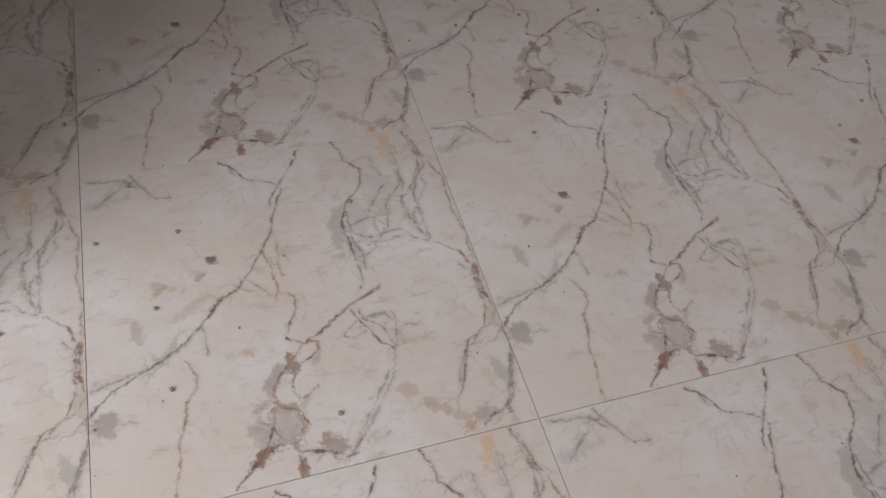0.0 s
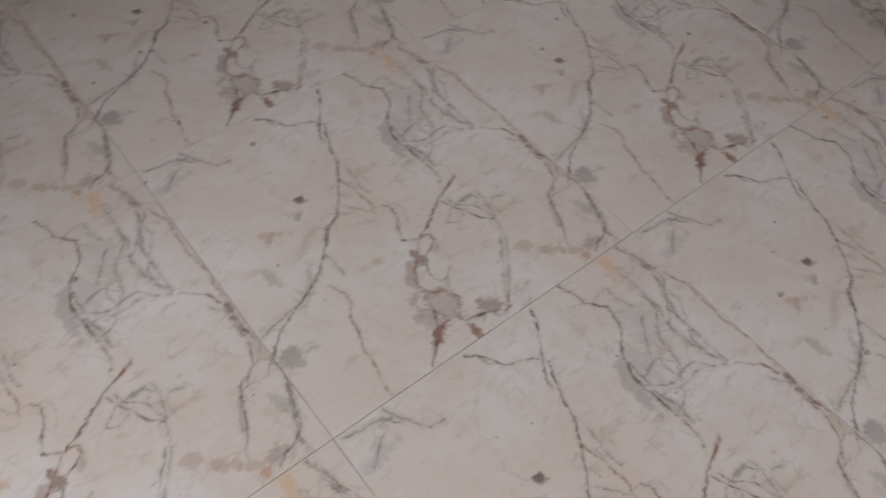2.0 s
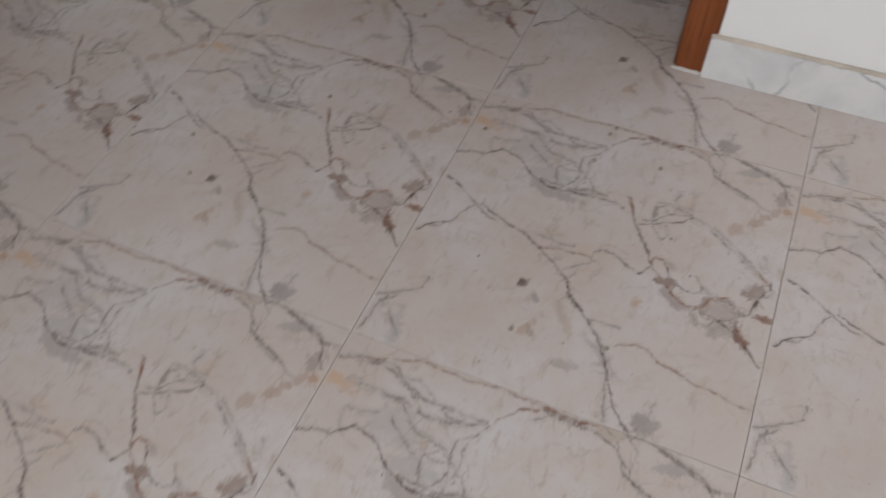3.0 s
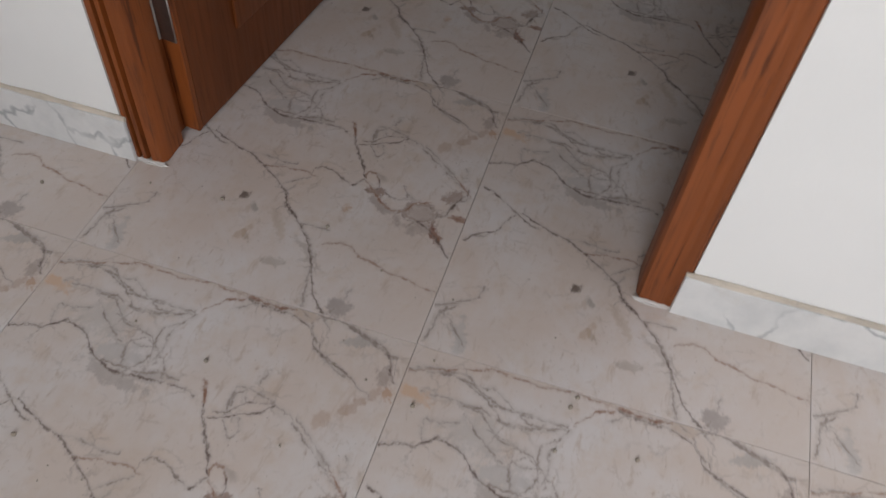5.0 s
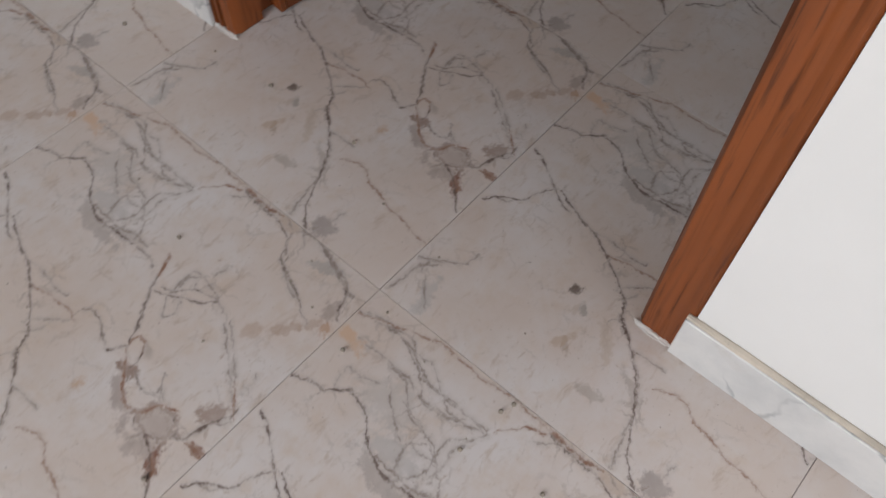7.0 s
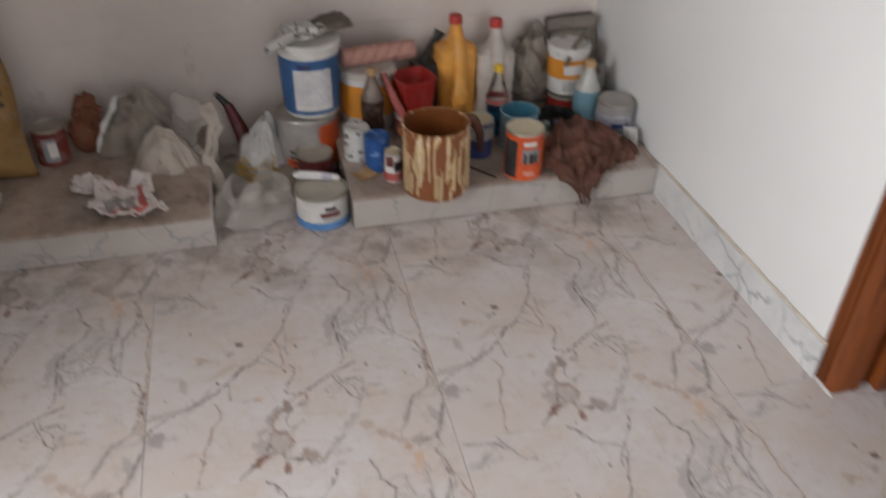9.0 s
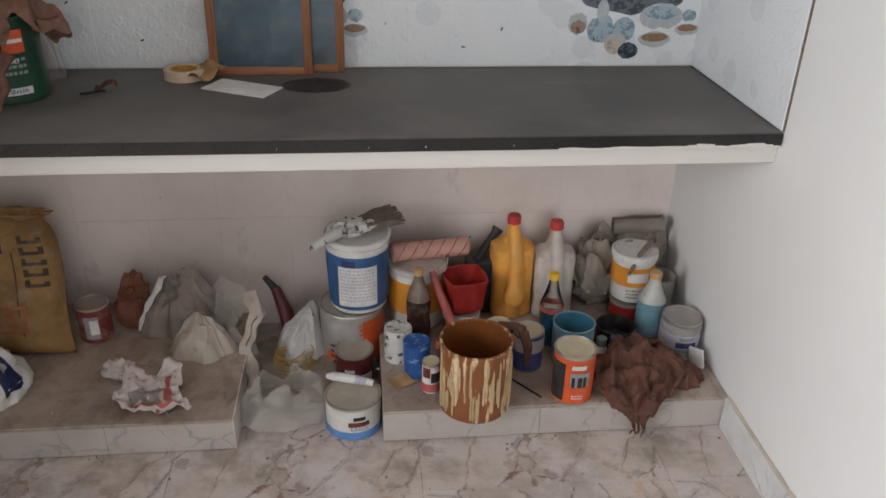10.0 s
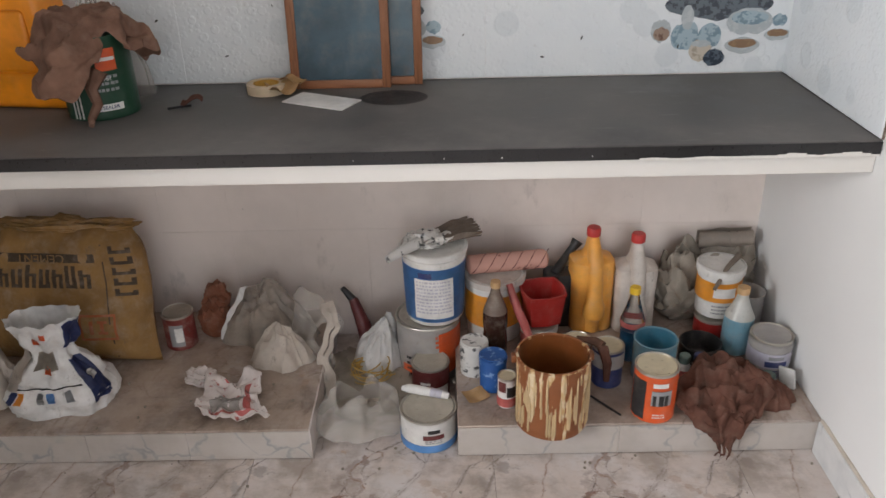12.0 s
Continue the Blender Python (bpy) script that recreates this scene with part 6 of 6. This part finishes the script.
# ---- things on the worktop ----
t = thing("tin_drum", -0.522, 1.338, CT, "dark green sealer tin with a red badge, under a rag", "tin", rz=4)
part("body", lathe([(0, 0), (0.082, 0), (0.084, 0.004), (0.083, 0.01), (0.083, 0.18), (0.085, 0.186), (0.085, 0.192), (0.07, 0.193), (0, 0.188)], 44), "greenp", t)
part("badge", arc(0.0835, 0.115, 0.165, -72, -40, 10), "vermilion", t, "red badge")
part("badge_bar", arc(0.0848, 0.138, 0.146, -70, -42, 8), "paper", t)
for a in (-122, -115, -108):
    part("stripe", arc(0.0835, 0.005, 0.06, a, a + 2.5, 3), "paper", t)
part("white_panel", arc(0.0835, 0.022, 0.038, -86, -40, 10), "paper", t)
lines_of_print(t, 0.0838, 0.06, 0.105, -80, -42, 3, "greyink", 15)
letters("S SEALER", 0.012, t, "navy", Matrix.Translation((0.038, -0.0765, 0.030)) @ pose(0, 0, 0, 0, 0, 27), "lettering")


letters("1961", 0.014, t, "paper", Matrix.Translation((0.043, -0.0775, 0.098)) @ pose(0, 0, 0, 0, 0, 29), "lettering")


def drape(u, v):
    a = 2 * math.pi * u
    r = (0.205 - 0.035 * math.cos(a)) * v * (1 + 0.24 * math.sin(a * 3 + 0.6) + 0.2 * noise.noise((math.cos(a) * 1.6, math.sin(a) * 1.6, 3)))
    over = max(0.0, r - 0.078)
    rr = min(r, 0.078) + over * 0.42 + 0.024 * math.sin(a * 7 + 2 * math.sin(a * 2)) * min(1, over * 12)
    return (-0.532 + rr * math.cos(a) * 1.05, 1.338 + rr * math.sin(a), CT + 0.220 - over * 0.80)


drape_rag = tagged(part("rag", sheet(drape, 120, 48, 0.022, 21, 71, 0.003), "cloth2"), "mauve-brown rag draped over the green tin", "rag")
t = drape_rag
tail = part("tail", tube([(0.03, 0.035, 0.12), (0.012, 0.018, 0.08), (0.022, 0.012, 0.045), (0.005, 0.0, 0.015), (0.012, -0.02, 0.006)], [0.022, 0.014, 0.012, 0.009, 0.006], 9), "cloth2", t)
tail.location = (-0.515, 1.225, CT)
t = thing("oil_can", -0.79, 1.43, CT, "yellow-orange plastic oil can on the worktop", "jerry can", rz=-8)
bm = box(-0.10, 0.19, -0.06, 0.06, 0, 0.30, 0.022, 3)
for v in bm.verts:
    v.co.x += 0.008 * noise.noise(v.co * 14)
    v.co.x -= max(0, v.co.z - 0.2) * 0.35 * (v.co.x > 0)
part("body", bm, "oil", t)
part("grip_dent", box(0.0, 0.13, -0.066, -0.05, 0.09, 0.24, 0.014, 3), "oil", t)
t = thing("plastic_bag", -0.56, 1.49, CT, "cloudy see-through plastic bag behind the tin", "plastic bag")
part("bag", tent(0.11, 0.05, 0.24, 9, 81, (0.0, 0.0), 0.5), "film", t)

# two glazed wooden sashes leaning on the wall
def sash(x0, x1, y, label):
    t = thing("window_sash", (x0 + x1) / 2, y, CT, label, "window sash", rx=-4.5, group="sashes leaning on the wall")
    w, h, s = (x1 - x0) / 2, 0.36, 0.0215
    part("stile", box(-w, -w + s, -0.009, 0.009, 0, h, 0.002, 2), "framewood", t)
    part("stile", box(w - s, w, -0.009, 0.009, 0, h, 0.002, 2), "framewood", t)
    part("rail", box(-w + s, w - s, -0.0085, 0.0085, 0, s, 0.002, 2), "railwood", t)
    part("rail", box(-w + s, w - s, -0.0085, 0.0085, h - s, h, 0.002, 2), "railwood", t)
    part("pane", box(-w + s, w - s, -0.002, 0.002, s, h - s), "pane", t, "dusty blue-grey glass")


M["railwood"] = stained_wood("orange_brown_rail_wood", (0.33, 0.135, 0.062), (0.14, 0.05, 0.02), "x")
sash(-0.092, 0.166, 1.498, "brown wooden window sash with dusty glass, leaning")
sash(-0.01, 0.248, 1.523, "second brown wooden sash half behind another")

t = thing("tape_roll", -0.154, 1.475, CT, "roll of cream masking tape on the worktop", "tape")
part("tape", lathe([(0.034, 0), (0.05, 0), (0.0505, 0.002), (0.0505, 0.022), (0.05, 0.024), (0.034, 0.024), (0.034, 0)], 40), "tape", t)
part("core", lathe([(0.031, 0.001), (0.0335, 0.001), (0.0335, 0.0235), (0.031, 0.0235), (0.031, 0.001)], 36), "tapecore", t, "yellow card core")
scrap("sandpaper", -0.105, 1.445, CT, 0.075, 0.06, 40, "kraft", "folded tan sandpaper scrap on the worktop", 5, 0.02)
scrap("sandpaper", -0.085, 1.475, CT + 0.016, 0.06, 0.035, -20, "kraft", "curled tan sandpaper scrap on another", 7, 0.014)
scrap("sandpaper", -0.315, 1.355, CT, 0.05, 0.03, 10, "cloth", "small curled brown scrap on the worktop", 9, 0.016)
t = thing("dry_twig", -0.345, 1.345, CT, "thin dark curled scrap on the worktop", "scrap")
part("twig", tube([(-0.025, -0.01, 0.003), (0.0, 0, 0.004), (0.03, 0.004, 0.006)], 0.003, 6), "black", t)
t = thing("white_card", 0.0, 1.375, CT, "blank white card lying on the worktop", "card", rz=-27)
part("sheet", box(-0.088, 0.088, -0.045, 0.045, 0.0005, 0.004, 0.0008, 1), "paper", t)


# picture of bowls and jars printed on the relief tiles
def print_blob(name, x, z, rx, rz_, m, k):
    bm = bmesh.new()
    rows = []
    for s in (0, 1):
        rows.append([bm.verts.new((x + rx * math.cos(i * math.pi / 14), BY - 0.0086 - 0.0003 * k - 0.0006 * s, z + rz_ * math.sin(i * math.pi / 14) * (1 + 0.32 * noise.noise((i * 0.5, x * 9, k))))) for i in range(28)])
    for i in range(28):
        bm.faces.new((rows[0][i], rows[0][(i + 1) % 28], rows[1][(i + 1) % 28], rows[1][i]))
    bm.faces.new(rows[1])
    part(name, bm, m, tiles_up)


def still_life(ox):
    for name, x, z, rx, rz_, m in (
        ("printed_cloth", 1.016, 0.985, 0.14, 0.036, "printslate"), ("printed_glass", 0.872, 0.920, 0.026, 0.030, "printclear"), ("printed_drink", 0.874, 0.912, 0.021, 0.018, "printbrown"),
        ("printed_jug", 0.935, 0.905, 0.036, 0.040, "printblue"), ("printed_jug_neck", 0.938, 0.955, 0.016, 0.030, "printclear"), ("printed_bowl", 1.10, 0.940, 0.060, 0.034, "printclear"),
        ("printed_bowl_inside", 1.10, 0.950, 0.048, 0.018, "printblue"), ("printed_teal_cloth", 1.0, 0.905, 0.030, 0.034, "printblue"), ("printed_jar", 0.980, 0.868, 0.030, 0.027, "printbeige"),
        ("printed_jar_lid", 0.980, 0.886, 0.026, 0.009, "printclear"), ("printed_stone", 1.018, 0.848, 0.028, 0.022, "printnavy"), ("printed_dish", 1.088, 0.880, 0.046, 0.020, "printclear"),
        ("printed_nuts", 1.088, 0.885, 0.037, 0.012, "printnuts"), ("printed_dish", 1.176, 0.905, 0.034, 0.016, "printclear"), ("printed_nuts", 1.176, 0.910, 0.027, 0.010, "printnuts"), ("printed_ball", 1.178, 0.942, 0.020, 0.016, "printblue"),
    ):
        global blob_layer
        blob_layer += 1
        print_blob(name, x + ox, z, rx, rz_, m, blob_layer % 16)


blob_layer = 0
for key, c, sp_ in (("printslate", (0.05, 0.06, 0.075), (0.17, 0.20, 0.23)), ("printclear", (0.52, 0.55, 0.56), (0.25, 0.29, 0.31)), ("printbrown", (0.16, 0.085, 0.06), (0.42, 0.32, 0.25)), ("printblue", (0.20, 0.29, 0.35), (0.45, 0.53, 0.57)),
                   ("printbeige", (0.40, 0.34, 0.27), (0.58, 0.52, 0.44)), ("printnavy", (0.025, 0.035, 0.055), (0.15, 0.19, 0.23)), ("printnuts", (0.33, 0.21, 0.12), (0.14, 0.075, 0.05))):
    M[key] = blotched(key, c, scaled(tuple((a_ + b_) / 2 for a_, b_ in zip(c, sp_)), 1.1), 60, 0.44, 0.3)
still_life(0.0)
still_life(-0.90)
